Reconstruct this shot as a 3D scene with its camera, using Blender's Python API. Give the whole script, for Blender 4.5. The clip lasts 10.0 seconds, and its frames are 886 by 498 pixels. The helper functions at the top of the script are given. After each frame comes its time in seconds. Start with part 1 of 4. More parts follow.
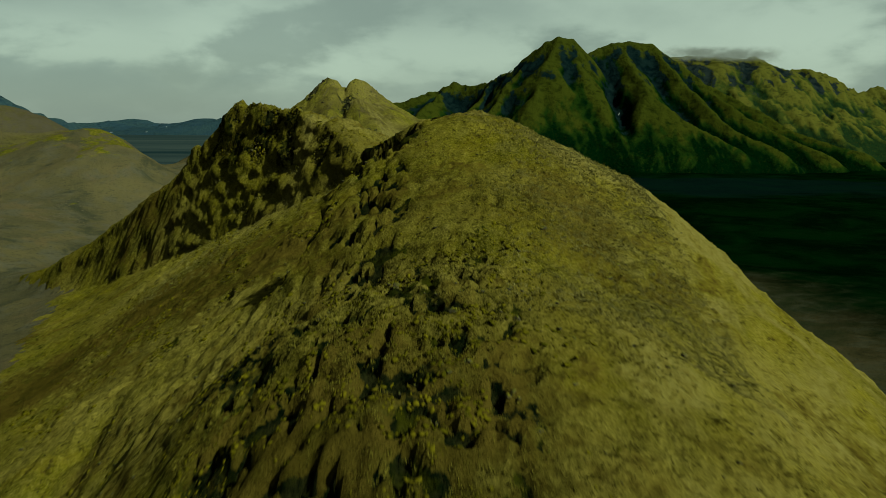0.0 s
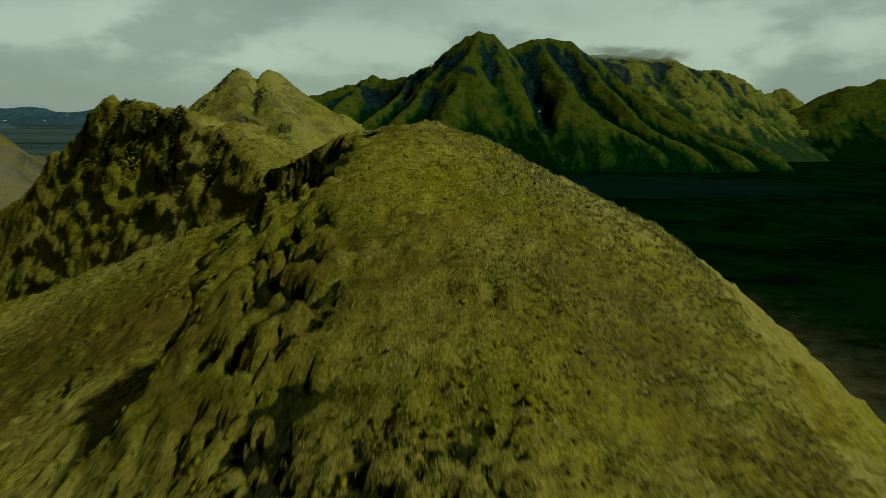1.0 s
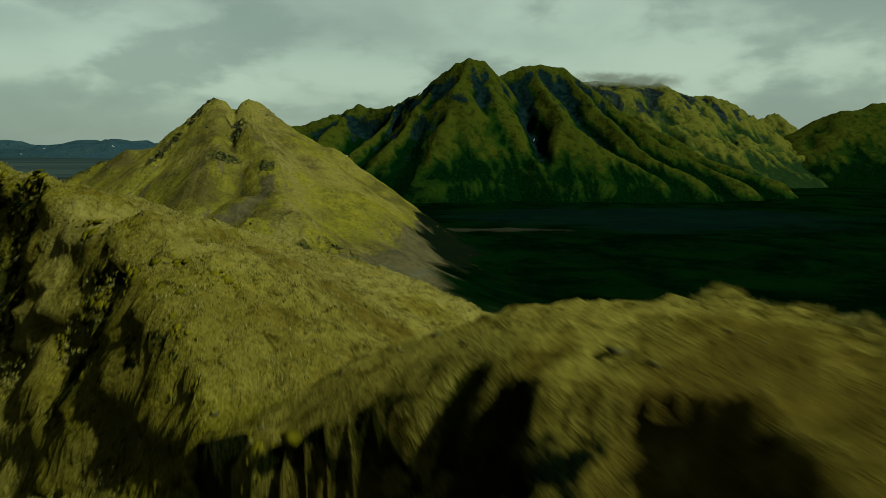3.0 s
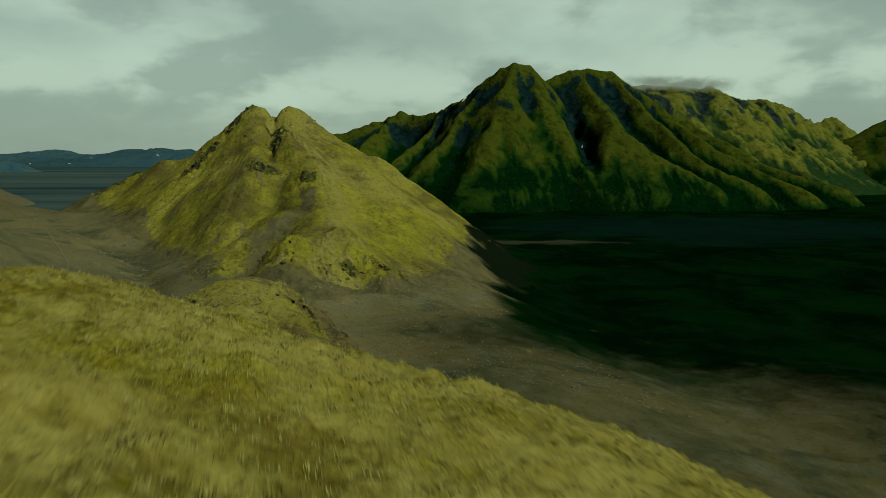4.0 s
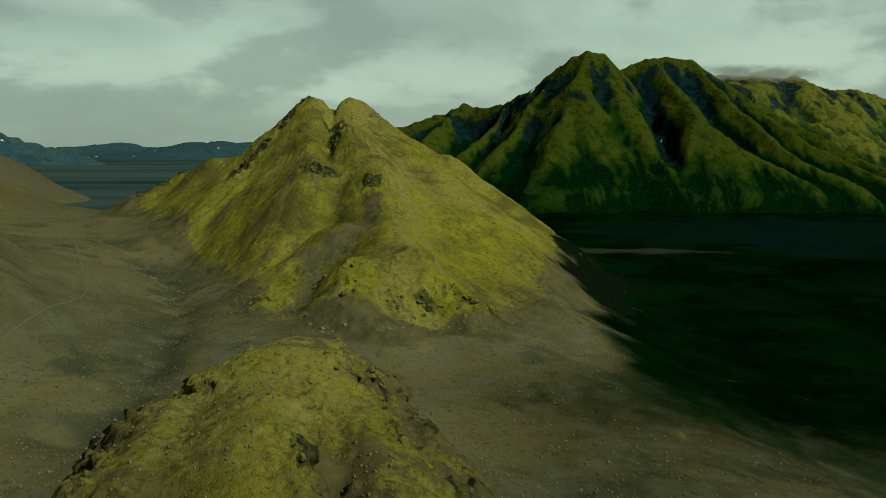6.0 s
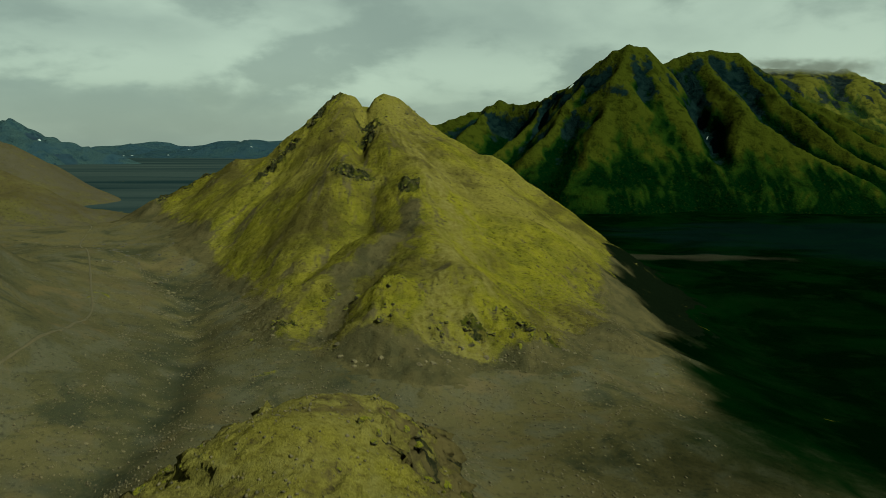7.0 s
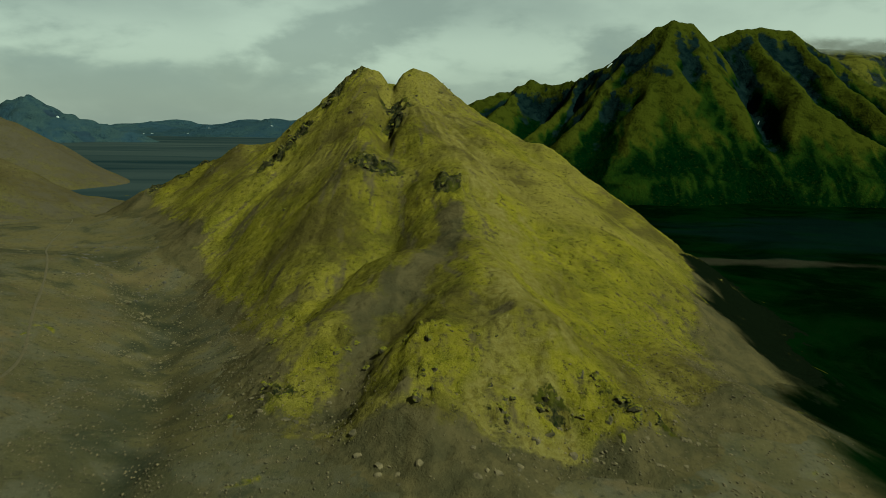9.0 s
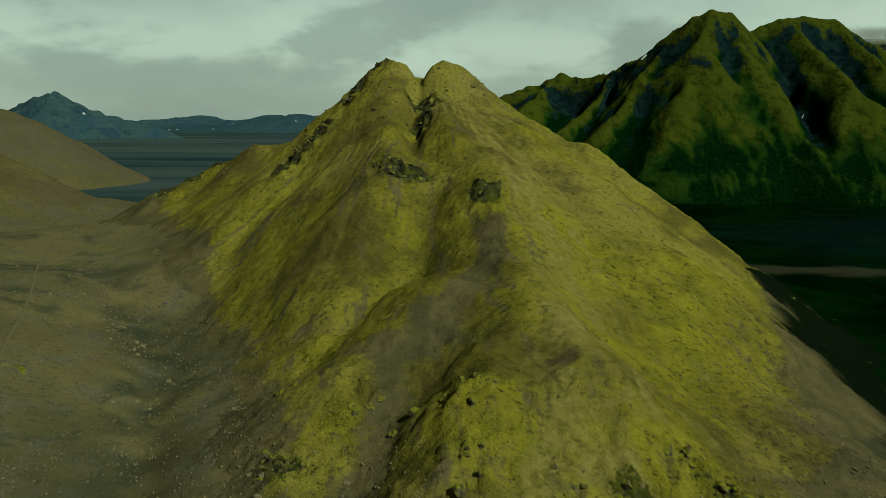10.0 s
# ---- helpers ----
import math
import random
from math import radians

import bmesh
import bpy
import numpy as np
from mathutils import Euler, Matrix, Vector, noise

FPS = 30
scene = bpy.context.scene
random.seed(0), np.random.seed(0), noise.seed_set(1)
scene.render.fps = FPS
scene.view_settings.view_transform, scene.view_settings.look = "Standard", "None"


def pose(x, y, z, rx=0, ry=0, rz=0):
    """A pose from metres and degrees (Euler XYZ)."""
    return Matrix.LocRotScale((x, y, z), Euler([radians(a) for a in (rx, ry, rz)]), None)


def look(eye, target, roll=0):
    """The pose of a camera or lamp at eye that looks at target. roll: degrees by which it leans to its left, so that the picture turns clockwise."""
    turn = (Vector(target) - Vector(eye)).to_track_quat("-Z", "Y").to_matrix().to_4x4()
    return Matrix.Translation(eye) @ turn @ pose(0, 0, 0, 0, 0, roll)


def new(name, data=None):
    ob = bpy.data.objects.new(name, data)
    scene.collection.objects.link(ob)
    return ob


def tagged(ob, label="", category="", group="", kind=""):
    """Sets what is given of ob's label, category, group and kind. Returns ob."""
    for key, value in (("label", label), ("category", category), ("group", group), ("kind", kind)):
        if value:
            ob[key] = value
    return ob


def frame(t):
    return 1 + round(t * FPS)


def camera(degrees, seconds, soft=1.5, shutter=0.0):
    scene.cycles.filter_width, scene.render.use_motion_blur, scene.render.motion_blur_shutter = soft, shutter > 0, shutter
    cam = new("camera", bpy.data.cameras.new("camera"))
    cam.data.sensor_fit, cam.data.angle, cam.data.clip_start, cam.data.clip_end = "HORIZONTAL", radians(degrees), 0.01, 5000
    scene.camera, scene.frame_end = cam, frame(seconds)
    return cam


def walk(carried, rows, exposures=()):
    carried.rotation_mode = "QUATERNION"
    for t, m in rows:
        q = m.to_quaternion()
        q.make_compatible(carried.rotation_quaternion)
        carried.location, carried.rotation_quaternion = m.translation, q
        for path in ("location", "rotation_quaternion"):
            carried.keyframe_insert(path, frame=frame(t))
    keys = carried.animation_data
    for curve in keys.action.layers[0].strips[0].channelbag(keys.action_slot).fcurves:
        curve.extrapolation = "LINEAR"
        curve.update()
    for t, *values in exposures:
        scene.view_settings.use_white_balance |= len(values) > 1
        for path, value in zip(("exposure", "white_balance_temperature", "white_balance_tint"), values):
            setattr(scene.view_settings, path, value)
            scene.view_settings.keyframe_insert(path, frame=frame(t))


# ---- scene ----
cam = camera(60.7, 10.0, soft=0.8, shutter=0.4)
PATH = [
    (0, (-2.043, 4.014, 40.576), (-2.037, 5.988, 40.253), 0.3),
    (0.5, (-2.717, 15.621, 41.364), (-2.686, 17.593, 41.032), 0.5),
    (1, (-3.5, 27.272, 42.13), (-3.277, 29.231, 41.794), 1.2),
    (1.5, (-4.36, 38.916, 42.83), (-4.089, 40.868, 42.488), 1.0),
    (2, (-5.295, 50.389, 43.476), (-5.007, 52.343, 43.158), 0.8),
    (2.5, (-6.381, 61.685, 43.985), (-6.09, 63.641, 43.689), 0.6),
    (2.7, (-6.9, 66.083, 44.16), (-6.614, 68.043, 43.884), 0.6),
    (3.8, (-9.567, 94.913, 45.082), (-9.386, 96.888, 44.828), 0.2),
    (4, (-10.261, 100.287, 45.172), (-10.098, 102.265, 44.925), 0.2),
    (4.5, (-11.855, 112.899, 45.824), (-11.736, 114.881, 45.582), 0.1),
    (5, (-13.569, 125.034, 46.498), (-13.484, 127.017, 46.254), 0.1),
    (5.5, (-15.329, 137.235, 46.926), (-15.276, 139.218, 46.67), 0.3),
    (7, (-20.848, 173.921, 48.336), (-20.914, 175.901, 48.063), 0.0),
    (7.5, (-22.891, 185.973, 48.679), (-22.997, 187.952, 48.404), 0.2),
    (8, (-24.888, 198.363, 48.926), (-25.015, 200.339, 48.639), 0.4),
    (8.5, (-26.965, 210.449, 49.393), (-27.088, 212.422, 49.086), 0.7),
    (9, (-28.977, 222.67, 49.859), (-29.094, 224.64, 49.536), 0.6),
    (9.5, (-30.951, 234.683, 50.344), (-31.096, 236.65, 50.014), 0.4),
    (10, (-33.179, 246.891, 50.927), (-33.359, 248.854, 50.589), 0.3),
]
walk(cam, [(t, look(eye, target, roll)) for t, eye, target, roll in PATH], exposures=[(0.0, 1.85, 6500, -22), (2.7, 1.9, 6500, -22), (4.0, 2.0, 6500, -22), (10.0, 2.0, 6500, -22)])

# ---- world and sun ----
SUN_DIR = Vector((0.58, -0.44, 0.69)).normalized()      # towards the sun
sun_data = bpy.data.lights.new("sun", "SUN")
sun_data.energy, sun_data.angle, sun_data.color = 4.7, radians(2.5), (1.0, 0.95, 0.84)
sun = new("sun", sun_data)
sun.rotation_euler = SUN_DIR.to_track_quat("Z", "Y").to_euler()

world = bpy.data.worlds.new("overcast_sky")
scene.world = world
world.use_nodes = True


class Nodes:
    """Short hand for building a node tree."""

    def __init__(self, tree):
        self.tree = tree
        tree.nodes.clear()

    def add(self, kind, **settings):
        n = self.tree.nodes.new(kind)
        for key, value in settings.items():
            setattr(n, key, value)
        return n

    def link(self, a, b):
        self.tree.links.new(a, b)

    def put(self, value, socket):
        if isinstance(value, bpy.types.NodeSocket):
            self.link(value, socket)
        elif isinstance(value, tuple) and len(value) == 3 and socket.type == "RGBA":
            socket.default_value = (*value, 1.0)
        else:
            socket.default_value = value

    def math(self, op, a, b=0.0, c=0.0, clamp=False):
        n = self.add("ShaderNodeMath", operation=op, use_clamp=clamp)
        for v, s in zip((a, b, c), n.inputs):
            self.put(v, s)
        return n.outputs[0]

    def mix(self, f, a, b):
        n = self.add("ShaderNodeMix", data_type="RGBA")
        self.put(f, n.inputs[0]), self.put(a, n.inputs[6]), self.put(b, n.inputs[7])
        return n.outputs[2]

    def ramp(self, f, lo, hi, a=0.0, b=1.0):
        n = self.add("ShaderNodeMapRange", interpolation_type="SMOOTHSTEP")
        for v, s in zip((f, lo, hi, a, b), n.inputs):
            self.put(v, s)
        return n.outputs[0]

    def noise(self, vector, scale, detail=4.0, rough=0.55, distort=0.0):
        n = self.add("ShaderNodeTexNoise")
        self.link(vector, n.inputs["Vector"])
        n.inputs["Scale"].default_value, n.inputs["Detail"].default_value = scale, detail
        n.inputs["Roughness"].default_value, n.inputs["Distortion"].default_value = rough, distort
        return n.outputs["Fac"]

    def scaled(self, vector, scale, turn=0.0):
        n = self.add("ShaderNodeMapping")
        self.link(vector, n.inputs["Vector"])
        n.inputs["Scale"].default_value, n.inputs["Rotation"].default_value = scale, (0, 0, radians(turn))
        return n.outputs[0]


def build_sky():
    n = Nodes(world.node_tree)
    sky = n.add("ShaderNodeTexSky", sky_type="NISHITA", sun_disc=False)
    sky.sun_elevation = math.asin(SUN_DIR.z)
    sky.sun_rotation = math.atan2(SUN_DIR.x, SUN_DIR.y)
    way = n.add("ShaderNodeTexCoord").outputs["Generated"]
    xyz = n.add("ShaderNodeSeparateXYZ")
    n.link(way, xyz.inputs[0])
    up = xyz.outputs["Z"]
    # soft grey banks, with lumpy darker cloud in front of them
    wide = n.noise(n.scaled(way, (1.0, 1.0, 2.2), 35), 3.2, 6.0, 0.5, 0.2)
    deck = n.mix(n.ramp(wide, 0.36, 0.64), (2.50, 2.62, 2.42), (1.70, 1.81, 1.71))
    lump = n.noise(n.scaled(way, (1.0, 1.0, 2.4), 80), 5.2, 10.0, 0.52, 0.12)
    deck = n.mix(n.ramp(lump, 0.47, 0.62, 0.0, 0.72), deck, (1.30, 1.40, 1.33))
    gap = n.math("MULTIPLY", n.ramp(up, 0.045, 0.085), n.ramp(up, 0.150, 0.095))
    deck = n.mix(n.math("MULTIPLY", gap, n.ramp(lump, 0.60, 0.46, 0.0, 0.7)), deck, (2.72, 2.84, 2.60))
    # low stratus with lumpy tops near the horizon
    low = n.noise(n.scaled(way, (1.0, 1.0, 2.6), 10), 7.5, 10.0, 0.50, 0.15)
    edge = n.math("ADD", up, n.math("MULTIPLY", n.math("SUBTRACT", low, 0.5), -0.17))
    stratus = n.math("MULTIPLY", n.ramp(edge, 0.078, 0.052), n.ramp(low, 0.35, 0.65, 0.40, 0.80))
    deck = n.mix(stratus, deck, (1.30, 1.42, 1.40))
    overcast = n.mix(0.94, sky.outputs[0], deck)
    back = n.add("ShaderNodeBackground")
    n.link(overcast, back.inputs[0])
    back.inputs[1].default_value = 0.05
    n.link(back.outputs[0], n.add("ShaderNodeOutputWorld").inputs[0])


build_sky()

# ---- materials ----


def material(name):
    m = bpy.data.materials.new(name)
    m.use_nodes = True
    return m, Nodes(m.node_tree)


def finish(n, colour, rough, bump=None, strength=0.6, distance=0.1, specular=0.25):
    b = n.add("ShaderNodeBsdfPrincipled")
    n.put(n.mix(0.21, colour, (0.0, 0.0, 0.0)), b.inputs["Base Color"]), n.put(rough, b.inputs["Roughness"])
    b.inputs["Specular IOR Level"].default_value = specular
    if bump is not None:
        u = n.add("ShaderNodeBump")
        u.inputs["Strength"].default_value, u.inputs["Distance"].default_value = strength, distance
        n.link(bump, u.inputs["Height"])
        n.link(u.outputs[0], b.inputs["Normal"])
    n.link(b.outputs[0], n.add("ShaderNodeOutputMaterial").inputs[0])


def attribute(n, name):
    return n.add("ShaderNodeAttribute", attribute_name=name).outputs["Fac"]


def terrain_material(name, moss_a, moss_b, dry, soil_a, soil_b, rock_a, rock_b, size=1.0, bump=0.25, ragged=1.0, heath=0.62):
    """Moss and grass over soil and rock; the attributes moss and rock say where each grows."""
    m, n = material(name)
    geo = n.add("ShaderNodeNewGeometry")
    at = geo.outputs["Position"]
    wide = n.noise(at, 0.035 / size, 5.0, 0.6, 0.4)
    mid = n.noise(at, 0.22 / size, 6.0, 0.62, 0.5)
    fine = n.noise(at, 1.3 / size, 6.0, 0.68, 0.3)
    grain = n.noise(at, 7.0 / size, 4.0, 0.7)
    moss = n.mix(n.ramp(mid, 0.30, 0.68), moss_a, moss_b)
    moss = n.mix(n.math("MULTIPLY", n.ramp(wide, 0.44, 0.64), 0.75), moss, dry)
    moss = n.mix(n.ramp(fine, 0.50, 0.72, 0.0, 0.55), moss, dry)
    moss = n.mix(n.ramp(fine, 0.47, 0.34, 0.0, 0.85), moss, tuple(c * 0.22 for c in moss_b))
    moss = n.mix(n.ramp(grain, 0.46, 0.66, 0.0, 0.5), moss, tuple(c * 1.5 for c in dry))
    moss = n.mix(n.ramp(grain, 0.46, 0.32, 0.0, 0.6), moss, tuple(c * 0.4 for c in moss_b))
    # broad darker stretches of wet moss and brown heath
    broad = n.noise(at, 0.055 / size, 6.0, 0.65, 0.8)
    moss = n.mix(n.ramp(broad, 0.44, 0.66, 0.0, heath), moss, tuple(c * f for c, f in zip(soil_b, (0.85, 0.75, 0.6))))
    # bleached and brown stretches of old grass, and the two-headed hill's painted sunlit side
    tan = n.mix(n.ramp(fine, 0.36, 0.62), tuple(c * f for c, f in zip(dry, (0.80, 0.78, 0.75))), tuple(c * f for c, f in zip(dry, (1.05, 1.08, 1.3))))
    tan = n.mix(n.ramp(grain, 0.50, 0.30, 0.0, 0.5), tan, tuple(c * 0.5 for c in dry))
    moss = n.mix(n.ramp(n.math("ADD", attribute(n, "dry"), n.math("MULTIPLY", n.math("SUBTRACT", mid, 0.5), 1.5)), 0.25, 0.75), moss, tan)
    soil = n.mix(n.ramp(mid, 0.35, 0.65), soil_a, soil_b)
    soil = n.mix(n.ramp(grain, 0.56, 0.74, 0.0, 0.5), soil, tuple(min(1.0, c * 1.7) for c in soil_a))
    soil = n.mix(n.ramp(fine, 0.46, 0.30, 0.0, 0.5), soil, tuple(c * 0.6 for c in soil_b))
    # soil fades into the same sand, cloud shadow included
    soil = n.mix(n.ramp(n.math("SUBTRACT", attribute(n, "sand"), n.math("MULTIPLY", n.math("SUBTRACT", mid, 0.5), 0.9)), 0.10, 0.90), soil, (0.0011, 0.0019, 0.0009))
    rock = n.mix(n.ramp(fine, 0.38, 0.62), rock_a, rock_b)
    rock = n.mix(n.ramp(mid, 0.52, 0.66, 0.0, 0.55), rock, moss_b)
    breakup = n.math("ADD", n.math("MULTIPLY", n.math("SUBTRACT", mid, 0.5), 1.5 * ragged), n.math("MULTIPLY", n.math("SUBTRACT", fine, 0.5), 1.0 * ragged))
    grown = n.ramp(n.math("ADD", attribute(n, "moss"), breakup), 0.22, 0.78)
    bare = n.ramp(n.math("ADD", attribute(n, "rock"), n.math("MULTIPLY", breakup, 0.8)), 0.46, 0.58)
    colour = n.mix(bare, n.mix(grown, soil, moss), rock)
    relief = n.math("ADD", n.math("MULTIPLY", fine, 0.8), n.math("MULTIPLY", grain, 0.22))
    finish(n, colour, n.mix(bare, (0.95, 0.95, 0.95), (0.8, 0.8, 0.8)), relief, 1.0, bump * size, 0.0)
    return m


MOSS_A, MOSS_B, DRY = (0.0440, 0.0395, 0.0022), (0.0178, 0.0195, 0.0014), (0.0530, 0.0445, 0.0070)
SOIL_A, SOIL_B = (0.0325, 0.0275, 0.0124), (0.0197, 0.0180, 0.0094)
ROCK_A, ROCK_B = (0.0088, 0.0086, 0.0034), (0.0016, 0.0025, 0.0010)
# rock colours here are near-black, carrying the shade of pits and scarp
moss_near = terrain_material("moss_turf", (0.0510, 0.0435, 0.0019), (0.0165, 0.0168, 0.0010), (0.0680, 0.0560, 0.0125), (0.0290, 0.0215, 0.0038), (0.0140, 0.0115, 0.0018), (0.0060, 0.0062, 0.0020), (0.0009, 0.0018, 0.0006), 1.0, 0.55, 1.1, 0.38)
moss_far = terrain_material("moss_slope", (0.0550, 0.0488, 0.0040), (0.0230, 0.0230, 0.0024), (0.0540, 0.0455, 0.0120), (0.0290, 0.0240, 0.0112), (0.0160, 0.0146, 0.0076), (0.0150, 0.0138, 0.0064), (0.0030, 0.0040, 0.0018), 1.5, 0.5, 1.0, 0.75)
dust_hill = terrain_material("pale_dusty_slope", (0.0330, 0.0290, 0.0062), (0.0205, 0.0190, 0.0060), (0.0320, 0.0268, 0.0130), (0.0225, 0.0196, 0.0128), (0.0186, 0.0161, 0.0105), ROCK_A, ROCK_B, 2.5, 0.4)
knoll_mat = terrain_material("bleached_knoll_turf", (0.0470, 0.0405, 0.0048), (0.0200, 0.0182, 0.0030), (0.0540, 0.0460, 0.0120), (0.0270, 0.0212, 0.0090), (0.0150, 0.0126, 0.0058), (0.0150, 0.0132, 0.0064), (0.0040, 0.0044, 0.0024), 1.4, 0.45, 1.3, 0.45)


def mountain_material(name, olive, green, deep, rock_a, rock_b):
    """Thin grass, olive on the ribs and darkened in the hollows for shade, and bare rock; the attributes rib, fall and
    rock say where.
    """
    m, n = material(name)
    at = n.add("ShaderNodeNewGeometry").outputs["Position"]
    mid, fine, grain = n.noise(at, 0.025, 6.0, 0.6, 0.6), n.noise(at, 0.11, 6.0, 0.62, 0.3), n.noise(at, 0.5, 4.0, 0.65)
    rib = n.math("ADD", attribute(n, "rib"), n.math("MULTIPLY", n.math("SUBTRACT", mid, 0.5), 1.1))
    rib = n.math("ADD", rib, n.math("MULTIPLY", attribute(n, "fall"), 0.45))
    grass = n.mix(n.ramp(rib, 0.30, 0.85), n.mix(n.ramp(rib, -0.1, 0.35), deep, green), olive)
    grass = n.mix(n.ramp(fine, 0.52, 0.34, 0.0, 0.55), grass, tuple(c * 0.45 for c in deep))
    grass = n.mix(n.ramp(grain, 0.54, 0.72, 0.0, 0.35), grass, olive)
    rock = n.mix(n.ramp(fine, 0.36, 0.62), rock_b, rock_a)
    bare = n.ramp(n.math("ADD", attribute(n, "rock"), n.math("ADD", n.math("MULTIPLY", n.math("SUBTRACT", fine, 0.5), 0.9), n.math("MULTIPLY", attribute(n, "fall"), 0.12))), 0.42, 0.62)
    finish(n, n.mix(bare, grass, rock), 0.95, n.math("ADD", fine, n.math("MULTIPLY", grain, 0.3)), 1.0, 3.0, 0.0)
    return m


# cloud shadow on the first and sun on the second are in these colours
mountain_mat = mountain_material("cloud_shaded_mountain_grass", (0.0108, 0.0130, 0.0016), (0.0032, 0.0076, 0.0010), (0.0003, 0.0024, 0.0005), (0.0020, 0.0046, 0.0046), (0.0005, 0.0018, 0.0022))
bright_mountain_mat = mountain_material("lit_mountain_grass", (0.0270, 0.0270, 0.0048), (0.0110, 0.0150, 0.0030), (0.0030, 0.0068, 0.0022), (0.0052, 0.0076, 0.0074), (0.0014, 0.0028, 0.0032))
# the blue in all of these stands in for distance haze
far_mat = terrain_material("distant_mountain_haze", (0.0120, 0.0215, 0.0215), (0.0085, 0.0180, 0.0240), (0.0135, 0.0225, 0.0230), (0.0085, 0.0170, 0.0240), (0.0060, 0.0130, 0.0200), (0.0080, 0.0140, 0.0210), (0.0060, 0.0105, 0.0160), 30.0, 0.4)


def ground_material():
    """Brown gravel on the near saddle, black sand darkened for cloud shadow on the plain, pale silt streaks."""
    m, n = material("gravel_and_shaded_black_sand")
    at = n.add("ShaderNodeNewGeometry").outputs["Position"]
    wide = n.noise(at, 0.02, 5.0, 0.6, 0.5)
    mid = n.noise(at, 0.13, 6.0, 0.62, 0.4)
    fine = n.noise(at, 1.1, 6.0, 0.7, 0.2)
    grain = n.noise(at, 5.5, 4.0, 0.75)
    streak = n.noise(n.scaled(at, (0.10, 1.0, 1.0), 4), 0.006, 3.0, 0.5, 0.6)
    gravel = n.mix(n.ramp(wide, 0.38, 0.62), SOIL_A, SOIL_B)
    gravel = n.mix(n.ramp(mid, 0.46, 0.64, 0.0, 0.75), gravel, (0.0262, 0.0248, 0.0168))
    patch = n.noise(at, 0.055, 7.0, 0.66, 0.9)
    gravel = n.mix(n.ramp(patch, 0.52, 0.66, 0.0, 0.8), gravel, (0.0100, 0.0112, 0.0070))
    gravel = n.mix(n.ramp(patch, 0.46, 0.34, 0.0, 0.6), gravel, (0.0360, 0.0270, 0.0130))
    gravel = n.mix(n.ramp(fine, 0.48, 0.34, 0.0, 0.75), gravel, (0.0092, 0.0090, 0.0062))
    gravel = n.mix(n.ramp(grain, 0.55, 0.70, 0.0, 0.7), gravel, (0.0570, 0.0470, 0.0290))
    # darker along the gully, broken up by noise
    gravel = n.mix(n.math("MULTIPLY", attribute(n, "gully_dark"), n.ramp(fine, 0.30, 0.62, 0.35, 0.85)), gravel, (0.0078, 0.0090, 0.0056))
    # black sand, near-black because the cloud shadow over it is in its colour
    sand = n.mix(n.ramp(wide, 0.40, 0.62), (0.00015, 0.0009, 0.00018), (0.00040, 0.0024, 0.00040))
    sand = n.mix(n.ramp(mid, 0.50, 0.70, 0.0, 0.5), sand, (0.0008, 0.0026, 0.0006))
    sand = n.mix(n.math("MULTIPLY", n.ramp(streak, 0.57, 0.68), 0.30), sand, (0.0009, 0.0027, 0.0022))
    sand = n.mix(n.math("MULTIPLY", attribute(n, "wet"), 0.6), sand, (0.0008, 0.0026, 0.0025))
    sand = n.mix(n.math("MULTIPLY", attribute(n, "bar"), 0.35), sand, (0.0186, 0.0161, 0.0118))
    # far bands of the plain, with haze painted in as blue
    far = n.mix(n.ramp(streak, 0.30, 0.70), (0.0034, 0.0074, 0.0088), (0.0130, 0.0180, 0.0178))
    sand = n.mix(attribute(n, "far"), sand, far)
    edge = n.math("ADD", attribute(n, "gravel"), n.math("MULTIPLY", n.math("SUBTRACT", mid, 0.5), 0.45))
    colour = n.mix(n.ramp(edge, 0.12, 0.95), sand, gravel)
    moss = n.ramp(n.math("ADD", attribute(n, "moss"), n.math("MULTIPLY", n.math("SUBTRACT", mid, 0.5), 1.6)), 0.45, 0.60)
    colour = n.mix(moss, colour, n.mix(n.ramp(fine, 0.4, 0.65), MOSS_B, DRY))
    relief = n.math("ADD", n.math("MULTIPLY", fine, 0.7), n.math("MULTIPLY", grain, 0.3))
    finish(n, colour, 0.95, relief, 1.0, 0.34, 0.0)
    return m


ground_mat = ground_material()


def plain_material(name, a, b, scale, rough, bump=0.05, specular=0.05):
    m, n = material(name)
    at = n.add("ShaderNodeNewGeometry").outputs["Position"]
    one, two = n.noise(at, scale, 5.0, 0.65, 0.3), n.noise(at, scale * 6, 4.0, 0.7)
    tone = n.math("ADD", n.math("MULTIPLY", one, 0.65), n.math("MULTIPLY", two, 0.35))
    finish(n, n.mix(n.ramp(tone, 0.36, 0.64), a, b), rough, tone, 0.7, bump, specular)
    return m


stone_mat = plain_material("scree_stone", (0.0165, 0.0145, 0.0082), (0.0480, 0.0385, 0.0210), 0.5, 0.9)


